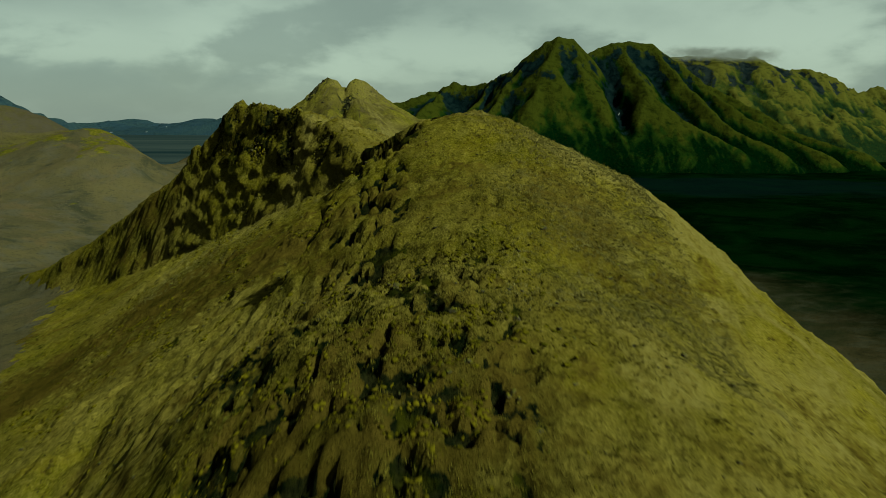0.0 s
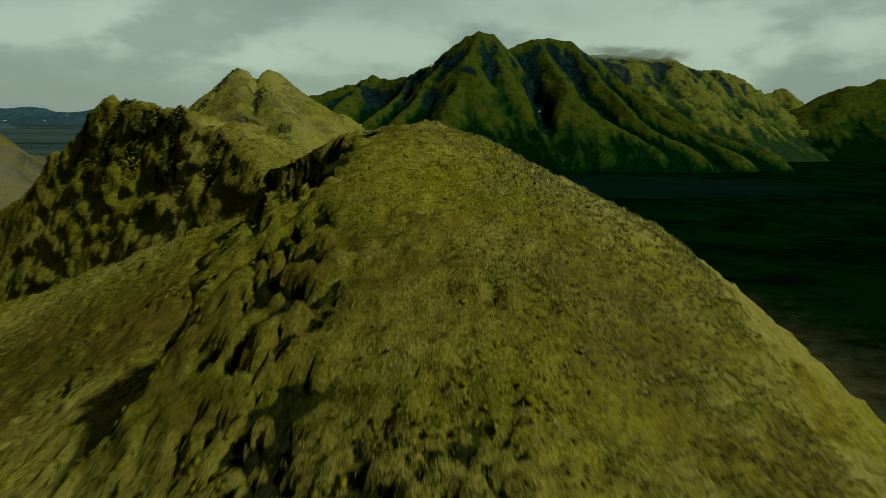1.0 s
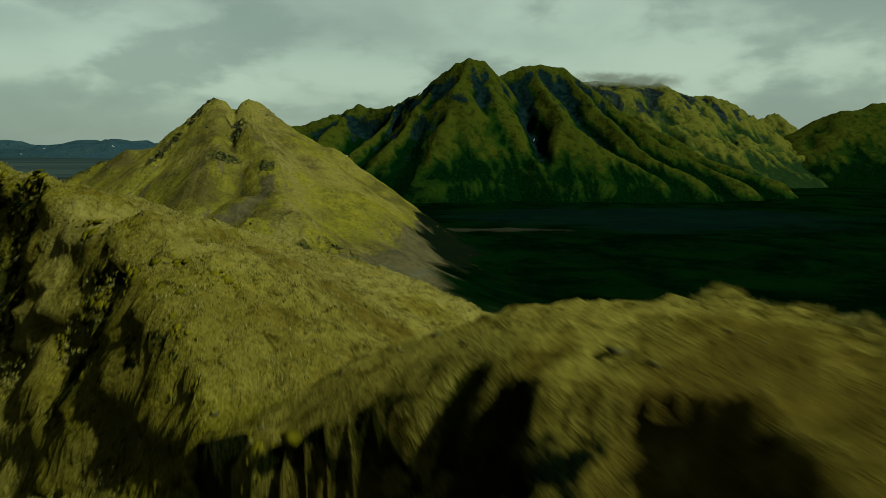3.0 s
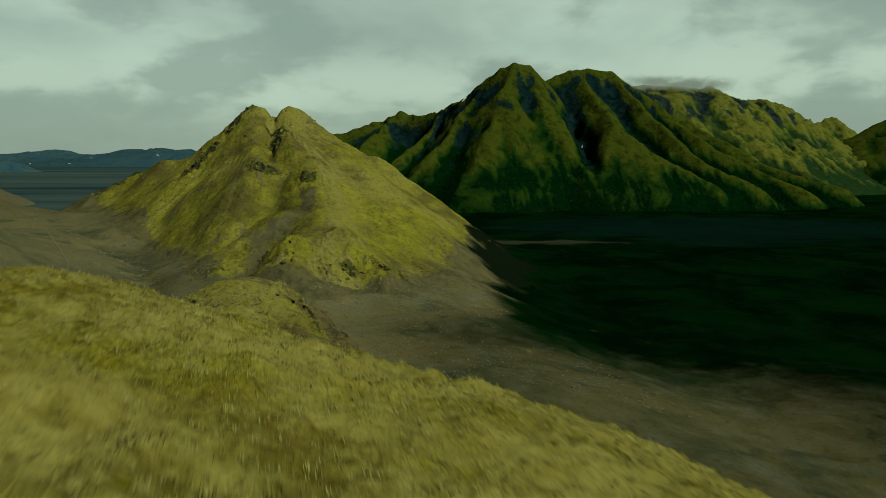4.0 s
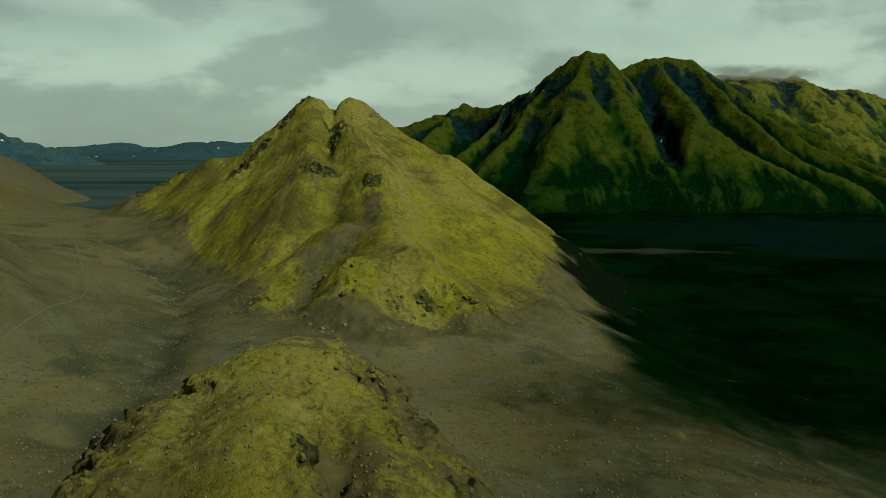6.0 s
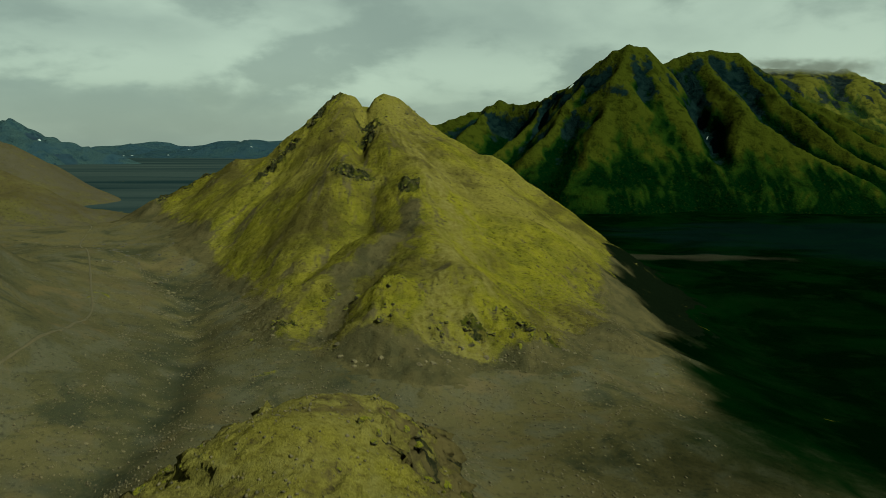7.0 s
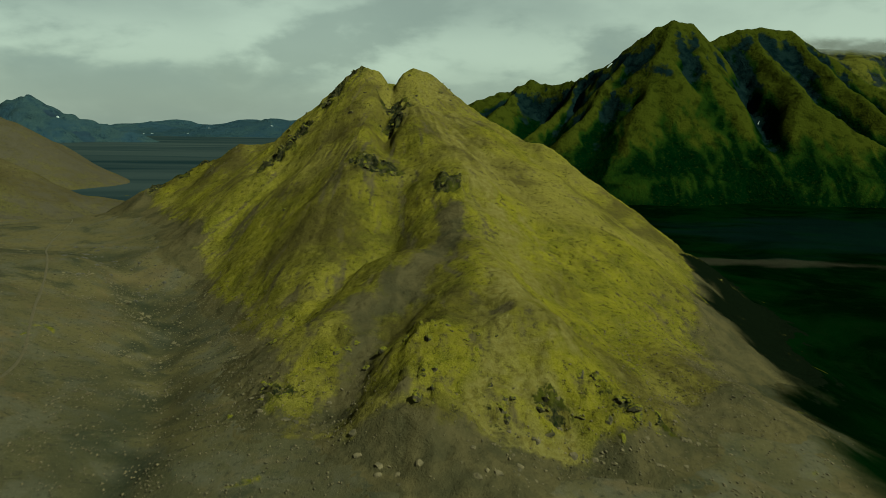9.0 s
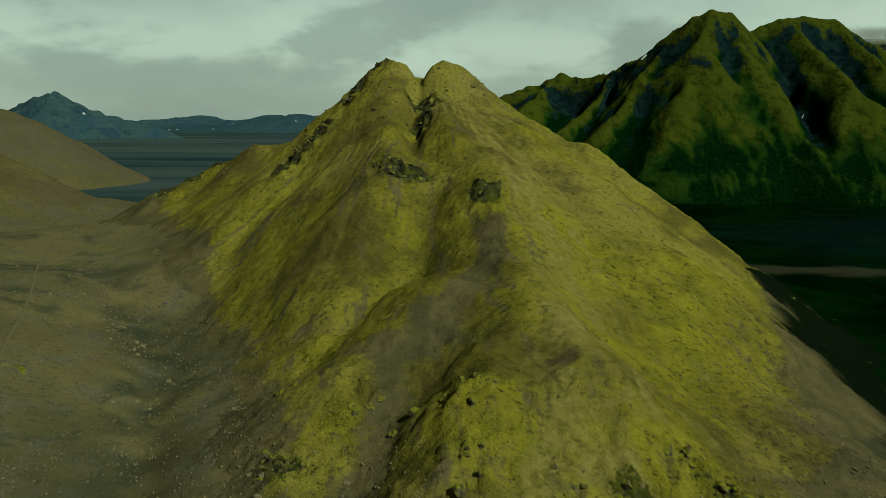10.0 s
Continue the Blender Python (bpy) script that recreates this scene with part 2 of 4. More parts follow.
def boulder_material():
    """Brown rock with moss on its upper side."""
    m, n = material("mossy_boulder_rock")
    geo = n.add("ShaderNodeNewGeometry")
    at = geo.outputs["Position"]
    one, two = n.noise(at, 1.1, 5.0, 0.65, 0.3), n.noise(at, 6.0, 4.0, 0.7)
    rock = n.mix(n.ramp(one, 0.36, 0.64), (0.0095, 0.0088, 0.0042), (0.0300, 0.0250, 0.0125))
    rock = n.mix(n.ramp(two, 0.45, 0.30, 0.0, 0.7), rock, (0.0035, 0.0040, 0.0020))
    xyz = n.add("ShaderNodeSeparateXYZ")
    n.link(geo.outputs["Normal"], xyz.inputs[0])
    top = n.ramp(n.math("ADD", xyz.outputs["Z"], n.math("MULTIPLY", n.math("SUBTRACT", one, 0.5), 1.6)), 0.45, 0.75)
    finish(n, n.mix(top, rock, n.mix(n.ramp(two, 0.4, 0.6), MOSS_B, MOSS_A)), 0.9, n.math("ADD", one, two), 0.8, 0.12, 0.05)
    return m


boulder_mat = boulder_material()
dark_stone_mat = plain_material("dark_basalt_rock", (0.0099, 0.0093, 0.0068), (0.0279, 0.0248, 0.0186), 0.8, 0.85, 0.12)
path_mat = plain_material("trodden_pale_dust", (0.0205, 0.0172, 0.0092), (0.0275, 0.0226, 0.0122), 0.6, 0.95)
ledge_mat = plain_material("pale_tuff_rock", (0.0250, 0.0205, 0.0110), (0.0460, 0.0375, 0.0200), 0.5, 0.9, 0.2)
snow_mat = plain_material("old_snow", (0.08, 0.09, 0.095), (0.13, 0.145, 0.15), 0.05, 0.8)
pale_grass_mat = plain_material("bleached_grass_blades", (0.0480, 0.0430, 0.0090), (0.0760, 0.0660, 0.0200), 0.35, 0.8, 0.01)
grass_mat = plain_material("dry_grass_blades", (0.0250, 0.0230, 0.0012), (0.0520, 0.0430, 0.0050), 0.35, 0.8, 0.01)

# ---- shape of the land ----


def lattice(ix, iy, seed):
    h = (ix * 374761393 + iy * 668265263 + seed * 1442695041) & 0xFFFFFFFF
    h = ((h ^ (h >> 13)) * 1274126177) & 0xFFFFFFFF
    return (h ^ (h >> 16)) / 4294967296.0 * 2 * np.pi


def gradient_noise(x, y, seed=0):
    x, y = np.broadcast_arrays(x, y)
    ix, iy = np.floor(x).astype(np.int64), np.floor(y).astype(np.int64)
    fx, fy = x - ix, y - iy
    u, v = fx * fx * fx * (fx * (fx * 6 - 15) + 10), fy * fy * fy * (fy * (fy * 6 - 15) + 10)

    def corner(a, b):
        t = lattice(ix + a, iy + b, seed)
        return np.cos(t) * (fx - a) + np.sin(t) * (fy - b)

    low = corner(0, 0) * (1 - u) + corner(1, 0) * u
    high = corner(0, 1) * (1 - u) + corner(1, 1) * u
    return 1.5 * (low * (1 - v) + high * v)


def fbm(x, y, octaves=4, seed=0, gain=0.5):
    total, amp = 0.0, 1.0
    for i in range(octaves):
        total = total + amp * gradient_noise(x * 2 ** i, y * 2 ** i, seed + 17 * i)
        amp *= gain
    return total


def ridged(x, y, octaves=4, seed=0, gain=0.5):
    total, amp = 0.0, 1.0
    for i in range(octaves):
        total = total + amp * (1 - 2 * np.abs(gradient_noise(x * 2 ** i, y * 2 ** i, seed + 31 * i)))
        amp *= gain
    return total


def step(lo, hi, v):
    t = np.clip((v - lo) / (hi - lo), 0, 1)
    return t * t * (3 - 2 * t)


def union(a, b, k):
    """The higher of two heights, with a fillet k metres deep."""
    h = np.maximum(0, 1 - np.abs(a - b) / k)
    return np.maximum(a, b) + h * h * k / 4


def crest(x, y, points, left, right, r, k=4.0):
    """A ridge along points (x, y, z): it falls away with the slopes left and right, rounded over r metres."""
    total = None
    for (ax, ay, az), (bx, by, bz) in zip(points, points[1:]):
        ux, uy = bx - ax, by - ay
        length = math.hypot(ux, uy)
        ux, uy = ux / length, uy / length
        along = np.clip((x - ax) * ux + (y - ay) * uy, 0, length)
        dx, dy = x - ax - along * ux, y - ay - along * uy
        d = np.sqrt(dx * dx + dy * dy + 1e-6)
        side = 0.5 + 0.5 * (dx * uy - dy * ux) / d
        slope = left + (right - left) * step(0.0, 1.0, side)
        h = az + (bz - az) * along / length - slope * (np.sqrt(d * d + r * r) - r)
        total = h if total is None else union(total, h, k)
    return total


def line_distance(x, y, points):
    best = None
    for (ax, ay), (bx, by) in zip(points, points[1:]):
        ux, uy = bx - ax, by - ay
        t = np.clip(((x - ax) * ux + (y - ay) * uy) / (ux * ux + uy * uy), 0, 1)
        d = np.hypot(x - ax - t * ux, y - ay - t * uy)
        best = d if best is None else np.minimum(best, d)
    return best


GULLY = [(-135, 424), (-117, 402), (-104, 386), (-96, 377), (-92, 358), (-80, 331), (-75, 305), (-70, 280), (-71, 258)]
TRAIL = [(-226, 585), (-212, 556), (-198, 518), (-180, 487), (-159, 437), (-142, 408), (-133.5, 393), (-115, 357), (-107, 341), (-101, 322), (-98, 305), (-97, 290), (-98, 272), (-102, 250)]



def ground_height(x, y):
    z = -12.0 + 14.5 * step(78, 2, x + 0.10 * (y - 300)) + 3.0 * step(-10, -90, x)
    z = z + 8.0 * step(-92, -140, x) * step(120, 200, y)
    far = step(440, 525, y + 0.25 * x)
    z = z * (1 - far) + (-8.0) * far
    z = z + 4.0 * step(180, 60, y) * step(-30, -90, x)
    z = z - 3.0 * np.exp(-(line_distance(x, y, GULLY) / 5.0) ** 2)
    near = step(900, 400, np.hypot(x + 30, y - 280))
    return z + near * (0.9 * fbm(x / 38, y / 38, 4, 3) + 0.12 * fbm(x / 4, y / 4, 3, 5)) + 1.2 * fbm(x / 160, y / 160, 3, 8)


def ridge_height(x, y):
    """The long mossy ridge that the way first follows, with the crag on its far end."""
    wx, wy = x + 0.8 * fbm(x / 12, y / 12, 3, 21), y + 0.8 * fbm(x / 12, y / 12, 3, 22)
    spine = crest(wx, wy, [(-3, -8, 14.0), (-1.5, 18, 23.2), (-0.8, 42, 32.2), (0.8, 52, 32.3), (0.8, 63, 37.1), (1.0, 73, 41.1), (1.0, 82, 41.2), (-1.5, 88, 40.8),
                           (-7, 97, 33.9), (-12, 107, 37.9)], 1.28, 0.99, 16, 2)
    # the slope below the crag, and the steep crag that stands on it
    body = crest(wx, wy, [(-8, 98, 35.0), (-14, 107, 39.8), (-24, 116, 36.4), (-35, 128, 33.0), (-44, 146, 30.0)], 0.76, 0.91, 6, 3)
    fx, fy = wx + 1.7 * fbm(x / 6, y / 6, 3, 221), wy + 1.7 * fbm(x / 6, y / 6, 3, 222)
    crag = crest(fx, fy, [(-12, 107, 38.2), (-18, 109, 40.8), (-24, 113, 42.5), (-30, 119, 42.8), (-36, 126, 42.9), (-37.5, 131, 39)], 1.45, 0.62, 3.5, 2)
    # broken ledges on its faces
    crag = crag + 1.3 * gradient_noise(crag / 2.6, (x - y) / 8, 223) + 0.5 * gradient_noise(crag / 1.1, (x - y) / 3.5, 224)
    dome = crest(wx, wy, [(-26, 117, 42.4), (-24, 128, 40.4), (-24, 140, 35.8), (-28, 148, 27.9), (-30, 154, 35.2), (-32, 161, 22.1), (-34, 170, 12.0)], 0.57, 0.75, 10, 3)
    dome = union(dome, crest(wx, wy, [(-14, 110, 36.4), (-7, 122, 35.9), (-4, 132, 31.3), (-5, 142, 26.3), (-4, 150, 22.0)], 0.36, 0.65, 8, 3), 7)
    spine = spine - 1.0 * step(2, 8, x) * step(60, 76, y)
    h = union(union(spine, union(body, crag, 1.5), 2.0), dome, 1.5)
    # scarp along the western side, over a slope that leans down to the west
    brink = np.interp(wy, [10, 52, 54, 56, 58, 61, 66, 67.5, 68.6, 69.2, 70.6, 74, 77, 82, 86, 88, 110], [-45, -40, -20, -14.5, -12, -10.3, -9, -10, -5.6, -3.8, -3.3, -2.6, -1.8, -2.5, -5.5, -10, -10])
    west = brink - wx - 0.9 * fbm(x / 4, y / 4, 3, 27)
    dip = 3.0 * np.exp(-((wy - 78) / 6.5) ** 2) * step(-22, -9, wx)
    slope = 31.5 + 0.6 * (wx + 12) + 0.2 * (wy - 84) - dip + 1.5 * np.maximum(0, wy - 97 - 0.8 * np.maximum(0, -12 - wx))
    drop = np.interp(wy, [45, 61, 70, 74, 84], [6, 7.6, 8, 5.4, 4.4]) + dip
    scarp = slope + np.where(west < 0, drop - 6.0 * west, np.maximum(0, drop - 1.7 * west))
    scarp = scarp + step(0.5, 2.5, scarp - slope) * (0.9 * gradient_noise(scarp / 1.9, (x + y) / 3.5, 225))
    return -union(-h, -scarp, 0.8)


def knob_height(x, y):
    wx, wy = x + 1.2 * fbm(x / 9, y / 9, 3, 31), y + 1.2 * fbm(x / 9, y / 9, 3, 32)
    h = crest(wx, wy, [(-31, 190, 5.0), (-32, 208, 12.0), (-36, 226, 17.5), (-38, 246, 20.5), (-36, 257, 19.3), (-34, 268, 14.1)], 1.12, 2.05, 13, 3)
    h = union(h, crest(wx, wy, [(-31, 244, 18.2), (-26, 236, 14.9), (-20, 213, 14.5), (-14, 202, 9.0), (-8, 194, 3.0)], 0.9, 1.1, 3, 2), 2)
    return union(h, crest(wx, wy, [(-48, 222, 15.5), (-49, 238, 16.9)], 1.3, 0.8, 4, 2), 2)


def twin_height(x, y):
    """The hill with two heads."""
    wx, wy = x + 2.0 * fbm(x / 22, y / 22, 3, 41), y + 2.0 * fbm(x / 22, y / 22, 3, 42)
    h = crest(wx, wy, [(-38, 320, 15.7), (-37, 334, 19.5), (-32, 366, 25.6), (-34.5, 388, 31.9), (-38, 410, 39.5), (-41, 428, 44.0), (-51, 450, 51.5), (-56, 468, 57.9), (-56, 490, 65.1)], 0.98, 0.64, 4, 3)
    h = union(h, crest(wx, wy, [(-10, 321, 8.7), (-12, 328, 12.7), (-24, 339, 22.0), (-32, 362, 26.0)], 0.8, 0.75, 5, 3), 3)
    h = union(h, crest(wx, wy, [(-57, 326, 11.0), (-53, 345, 17.6), (-44, 370, 26.0)], 0.75, 0.7, 6, 3), 4)
    # the right-hand skyline
    h = union(h, crest(wx, wy, [(-56, 492, 68.6), (-46, 492, 61.7), (-37, 492, 53.8), (-26, 490, 47.6), (-14, 478, 43.6), (-5, 470, 37.2), (5, 462, 28.0), (14, 456, 20.5), (22, 455, 15.0), (30, 455, 11.0), (40, 452, 3.0)], 0.8, 0.72, 6, 3), 3)
    h = union(h, crest(wx, wy, [(8, 346, 7.6), (-4, 372, 13.1), (-9, 405, 27.0), (-22, 440, 40.0), (-40, 470, 54.0)], 0.7, 0.7, 8, 3), 4)
    # the left-hand edge, with a low far shoulder behind it
    h = union(h, crest(wx, wy, [(-70, 482, 65.5), (-78, 478, 57.5), (-85, 470, 48.9), (-92.5, 463, 41.9), (-97, 455, 35.5), (-106, 438, 24.7)], 0.85, 0.75, 4, 3), 3)
    h = union(h, crest(wx, wy, [(-72, 487, 64.0), (-103, 495, 43.4), (-118, 499, 41.8), (-134, 503, 35.3), (-153, 498, 25.3), (-178, 507, 13.9)], 0.8, 0.62, 4, 3), 3)
    h = union(h, crest(wx, wy, [(-70, 478, 67.6), (-66, 450, 49.6), (-60.5, 419, 41.3), (-62, 396, 28.0), (-65, 365, 16.0)], 0.85, 0.85, 5, 3), 3)
    heads = union(crest(wx, wy, [(-73, 481, 68.4), (-68, 482, 68.2)], 1.3, 1.2, 4), crest(wx, wy, [(-56.5, 489, 69.2), (-53, 491, 68.4)], 0.95, 0.9, 5), 0.6)
    h = union(h, heads, 1.0)
    notch = np.exp(-((wx + 62.3) / 2.2) ** 2) * step(512, 494, wy) * step(462, 478, wy)
    hollow = np.exp(-((wx + 60.5 - (478 - wy) * 0.06) / 4.0) ** 2) * step(424, 446, wy) * step(486, 474, wy)
    return h - 3.0 * notch - 3.0 * hollow


def west_hill_height(x, y):
    """The round brown hill west of the saddle."""
    wx, wy = x + 2.5 * fbm(x / 40, y / 40, 3, 55), y + 2.5 * fbm(x / 40, y / 40, 3, 56)
    h = crest(wx, wy, [(-320, 380, 14), (-250, 365, 24), (-200, 350, 30), (-156, 335, 37.5), (-131, 306, 31.5), (-123, 302, 25.5)], 0.85, 0.52, 12, 4)
    skirt = crest(wx, wy, [(-330, 400, 20), (-250, 412, 15), (-190, 430, 13.5), (-150, 400, 14.5), (-135, 360, 14), (-126, 310, 15), (-122, 270, 8)], 0.42, 0.45, 8, 4)
    return union(h, skirt, 7)


def left_hill_height(x, y):
    wx, wy = x + 5 * fbm(x / 60, y / 60, 3, 51), y + 5 * fbm(x / 60, y / 60, 3, 52)
    return crest(wx, wy, [(-400, 540, 12.0), (-350, 575, 33.0), (-294, 600, 33.7), (-262, 606, 14.5), (-222, 614, 8.5)], 1.29, 0.48, 22, 6)


def back_hill_height(x, y):
    wx, wy = x + 8 * fbm(x / 90, y / 90, 3, 61), y + 8 * fbm(x / 90, y / 90, 3, 62)
    return crest(wx, wy, [(-1000, 880, 50), (-700, 890, 72), (-575, 900, 66), (-505, 908, 56), (-475, 912, 34)], 0.6, 0.6, 20, 8)


def streaks(x, y, seed, size, stretch=3.0):
    """Runnels that follow the fall of a slope that leans along y."""
    return ridged(x / size, y / (size * stretch), 4, seed)


def mountain_height(x, y):
    wx, wy = x + 5 * fbm(x / 60, y / 60, 4, 71), y + 5 * fbm(x / 60, y / 60, 4, 72)
    h = crest(wx, wy, [(-190, 1040, 30.0), (-90, 1060, 66.0), (-40, 1070, 73.6), (-10, 1078, 82.8), (18, 1078, 95.2), (45, 1062, 88.2), (69, 1046, 94.4), (96, 1020, 114.1), (116, 1004, 135.6), (128, 996, 144.7), (145, 993, 149.8), (160, 1000, 148.5), (176, 1022, 136.5)], 1.08, 1.16, 3, 3)
    h = union(h, crest(wx, wy, [(176, 1022, 135.0), (191, 1036, 133.7), (208, 1046, 142.5), (228, 1052, 149.6), (253, 1060, 152.9), (283, 1062, 150.0), (308, 1046, 126.3), (345, 1005, 92.0), (392, 960, 58.0), (440, 915, 24.0), (480, 880, 2.0)], 1.08, 1.16, 3, 3), 3)
    spurs = (
        [(142, 993, 148), (128, 950, 116), (106, 905, 74), (86, 868, 38), (70, 838, 6)],
        [(158, 992, 140), (172, 945, 104), (184, 900, 60), (196, 862, 26), (206, 836, 4)],
        [(116, 1004, 132), (80, 955, 88), (44, 905, 44), (16, 868, 8)],
        [(69, 1046, 94), (40, 985, 66), (4, 925, 34), (-20, 880, 6)],
        [(10, 1076, 90), (-30, 1000, 56), (-70, 930, 20), (-90, 895, 2)],
        [(236, 1054, 148), (240, 985, 112), (239, 905, 77), (222, 872, 44), (214, 846, 14)],
        [(239, 903, 76), (266, 882, 56), (292, 862, 34), (322, 838, 8)],
        [(283, 1060, 148), (300, 985, 98), (316, 920, 58), (344, 872, 26), (372, 844, 4)],
        [(330, 1020, 100), (356, 950, 62), (392, 895, 28), (424, 860, 4)],
    )
    for s in spurs:
        h = union(h, crest(wx, wy, s, 1.0, 1.05, 1.5, 3), 7.0)
    # the deep cleft between the tops
    h = h - 9.0 * np.exp(-((wx - 208 - 0.05 * (930 - wy)) / 9.0) ** 2) * step(1010, 930, wy) * step(846, 880, wy)
    # broken rock along the crests
    teeth = (0.5 + 2.0 * step(110, 60, x)) * ridged(x / 16, y / 30, 3, 73) * step(66, 84, h)
    return h + teeth


def cloud_mountain_height(x, y):
    wx, wy = x + 5 * fbm(x / 60, y / 60, 4, 81), y + 14 * fbm(x / 90, y / 90, 4, 82)
    h = crest(wx, wy, [(250, 1330, 150), (368, 1335, 155), (423, 1335, 160), (469, 1333, 158), (499, 1331, 154), (520, 1330, 154), (533, 1329, 159), (549, 1330, 152), (560, 1332, 138), (579, 1334, 133), (597, 1336, 130), (612, 1337, 133), (620, 1338, 136), (630, 1338, 129), (644, 1339, 131), (656, 1342, 120), (680, 1350, 112), (702, 1362, 100), (731, 1372, 96), (749, 1378, 95), (769, 1386, 104), (789, 1392, 99), (809, 1400, 88), (828, 1408, 73), (860, 1450, 40), (920, 1500, 10)], 0.75, 0.66, 3, 4)
    for spur in ([(533, 1326, 154), (530, 1250, 90), (540, 1150, 10)], [(640, 1338, 126), (655, 1250, 62), (680, 1170, 4)], [(430, 1330, 155), (415, 1240, 96), (425, 1140, 10)],
                 [(585, 1332, 132), (592, 1255, 74), (604, 1165, 8)], [(480, 1330, 154), (474, 1250, 92), (482, 1150, 8)], [(771, 1386, 98), (770, 1310, 50), (778, 1240, 4)], [(715, 1360, 100), (716, 1290, 56), (730, 1200, 4)]):
        h = union(h, crest(wx, wy, spur, 0.85, 0.85, 4, 6), 6)
    return h + 2.6 * (ridged(x / 24, y / 60, 4, 83) - 0.5) * step(82, 112, h) * step(440, 540, x)


def right_mountain_height(x, y):
    wx, wy = x + 12 * fbm(x / 130, y / 130, 4, 91), y + 12 * fbm(x / 130, y / 130, 4, 92)
    return crest(wx, wy, [(700, 1270, 20), (775, 1280, 72), (830, 1280, 106), (905, 1280, 124), (1040, 1270, 120), (1200, 1220, 130), (1400, 1100, 60)], 0.6, 0.62, 12, 10)


def pointed_peak_height(x, y):
    wx, wy = x + 25 * fbm(x / 160, y / 160, 4, 101), y + 25 * fbm(x / 160, y / 160, 4, 102)
    h = crest(wx, wy, [(-1700, 2380, 30), (-1480, 2390, 70), (-1372, 2390, 112), (-1270, 2400, 60), (-1050, 2420, 10)], 0.62, 0.62, 10, 10)
    return h


def far_range_height(x, y):
    d = np.abs(y - 3700 + 0.12 * x) / 520
    return -20 + (66 + 40 * fbm(x / 420, y / 420, 5, 111)) * np.maximum(0, 1 - d) ** 0.8


def grid_thing(name, xs, ys, height, mat, masks=(), keep=None, carve=None):
    """A sheet of land over the grid xs by ys as one mesh; masks are (name, values) on its points."""
    X, Y = np.meshgrid(xs, ys)
    Z = height(X, Y)
    rows, cols = X.shape
    index = np.arange(rows * cols).reshape(rows, cols)
    quads = np.stack([index[:-1, :-1], index[:-1, 1:], index[1:, 1:], index[1:, :-1]], axis=-1).reshape(-1, 4)
    if keep is not None:
        flag = keep(X, Y, Z).reshape(-1)
        quads = quads[flag[quads].any(axis=1)]
    used = np.unique(quads)
    remap = np.full(rows * cols, -1)
    remap[used] = np.arange(len(used))
    quads = remap[quads]
    mesh = bpy.data.meshes.new(name)
    mesh.vertices.add(len(used))
    points = np.stack([X, Y, Z] if carve is None else carve(X, Y, Z, xs, ys), axis=-1)
    mesh.vertices.foreach_set("co", points.reshape(-1, 3)[used].astype(np.float32).ravel())
    mesh.loops.add(quads.size)
    mesh.loops.foreach_set("vertex_index", quads.astype(np.int32).ravel())
    mesh.polygons.add(len(quads))
    mesh.polygons.foreach_set("loop_start", np.arange(0, quads.size, 4, dtype=np.int32))
    mesh.polygons.foreach_set("use_smooth", np.ones(len(quads), dtype=bool))
    mesh.update()
    for mask, make in masks:
        a = mesh.attributes.new(mask, "FLOAT", "POINT")
        a.data.foreach_set("value", make(X, Y, Z).reshape(-1)[used].astype(np.float32))
    mesh.materials.append(mat)
    return new(name, mesh)


def graded(stops):
    """Coordinates from stops (where, spacing from there on)."""
    out = []
    for (a, d), (b, _) in zip(stops, stops[1:]):
        out.extend(np.arange(a, b, d))
    return np.array(out + [stops[-1][0]])


FOOT = 10.0     # depth of the scree fillet at the foot of a hill
NEAR_HILLS = (ridge_height, knob_height, twin_height, left_hill_height, west_hill_height)


def land(x, y):
    z = ground_height(x, y)
    for h in NEAR_HILLS:
        z = union(z, h(x, y), FOOT)
    return z


def hilltops(x, y):
    g = ground_height(x, y)
    return np.maximum.reduce([h(x, y) - g for h in NEAR_HILLS])


def sheet_height(x, y):
    # under the hills the sheet lies a little lower than their turf
    top = hilltops(x, y)
    return land(x, y) - 1.8 * step(1.5, 4.0, top) - 4.0 * step(6.0, 12.0, top)


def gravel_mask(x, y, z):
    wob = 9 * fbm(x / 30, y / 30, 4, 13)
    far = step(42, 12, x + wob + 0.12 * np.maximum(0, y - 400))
    # this wide fade paints the cloud shadow across the saddle's right half
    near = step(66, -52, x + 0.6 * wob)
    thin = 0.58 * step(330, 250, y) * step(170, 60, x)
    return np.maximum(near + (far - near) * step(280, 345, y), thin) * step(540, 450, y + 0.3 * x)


def wet_mask(x, y, z):
    r = np.hypot((x - 240) / 170, (y - 640) / 110) + 0.35 * fbm(x / 60, y / 25, 3, 16)
    return step(1.1, 0.6, r)


def bar_mask(x, y, z):
    r = np.hypot((x - 84) / 55, (y - 562 + 0.05 * x) / 9) + 0.4 * fbm(x / 25, y / 12, 3, 17)
    return step(1.2, 0.5, r)


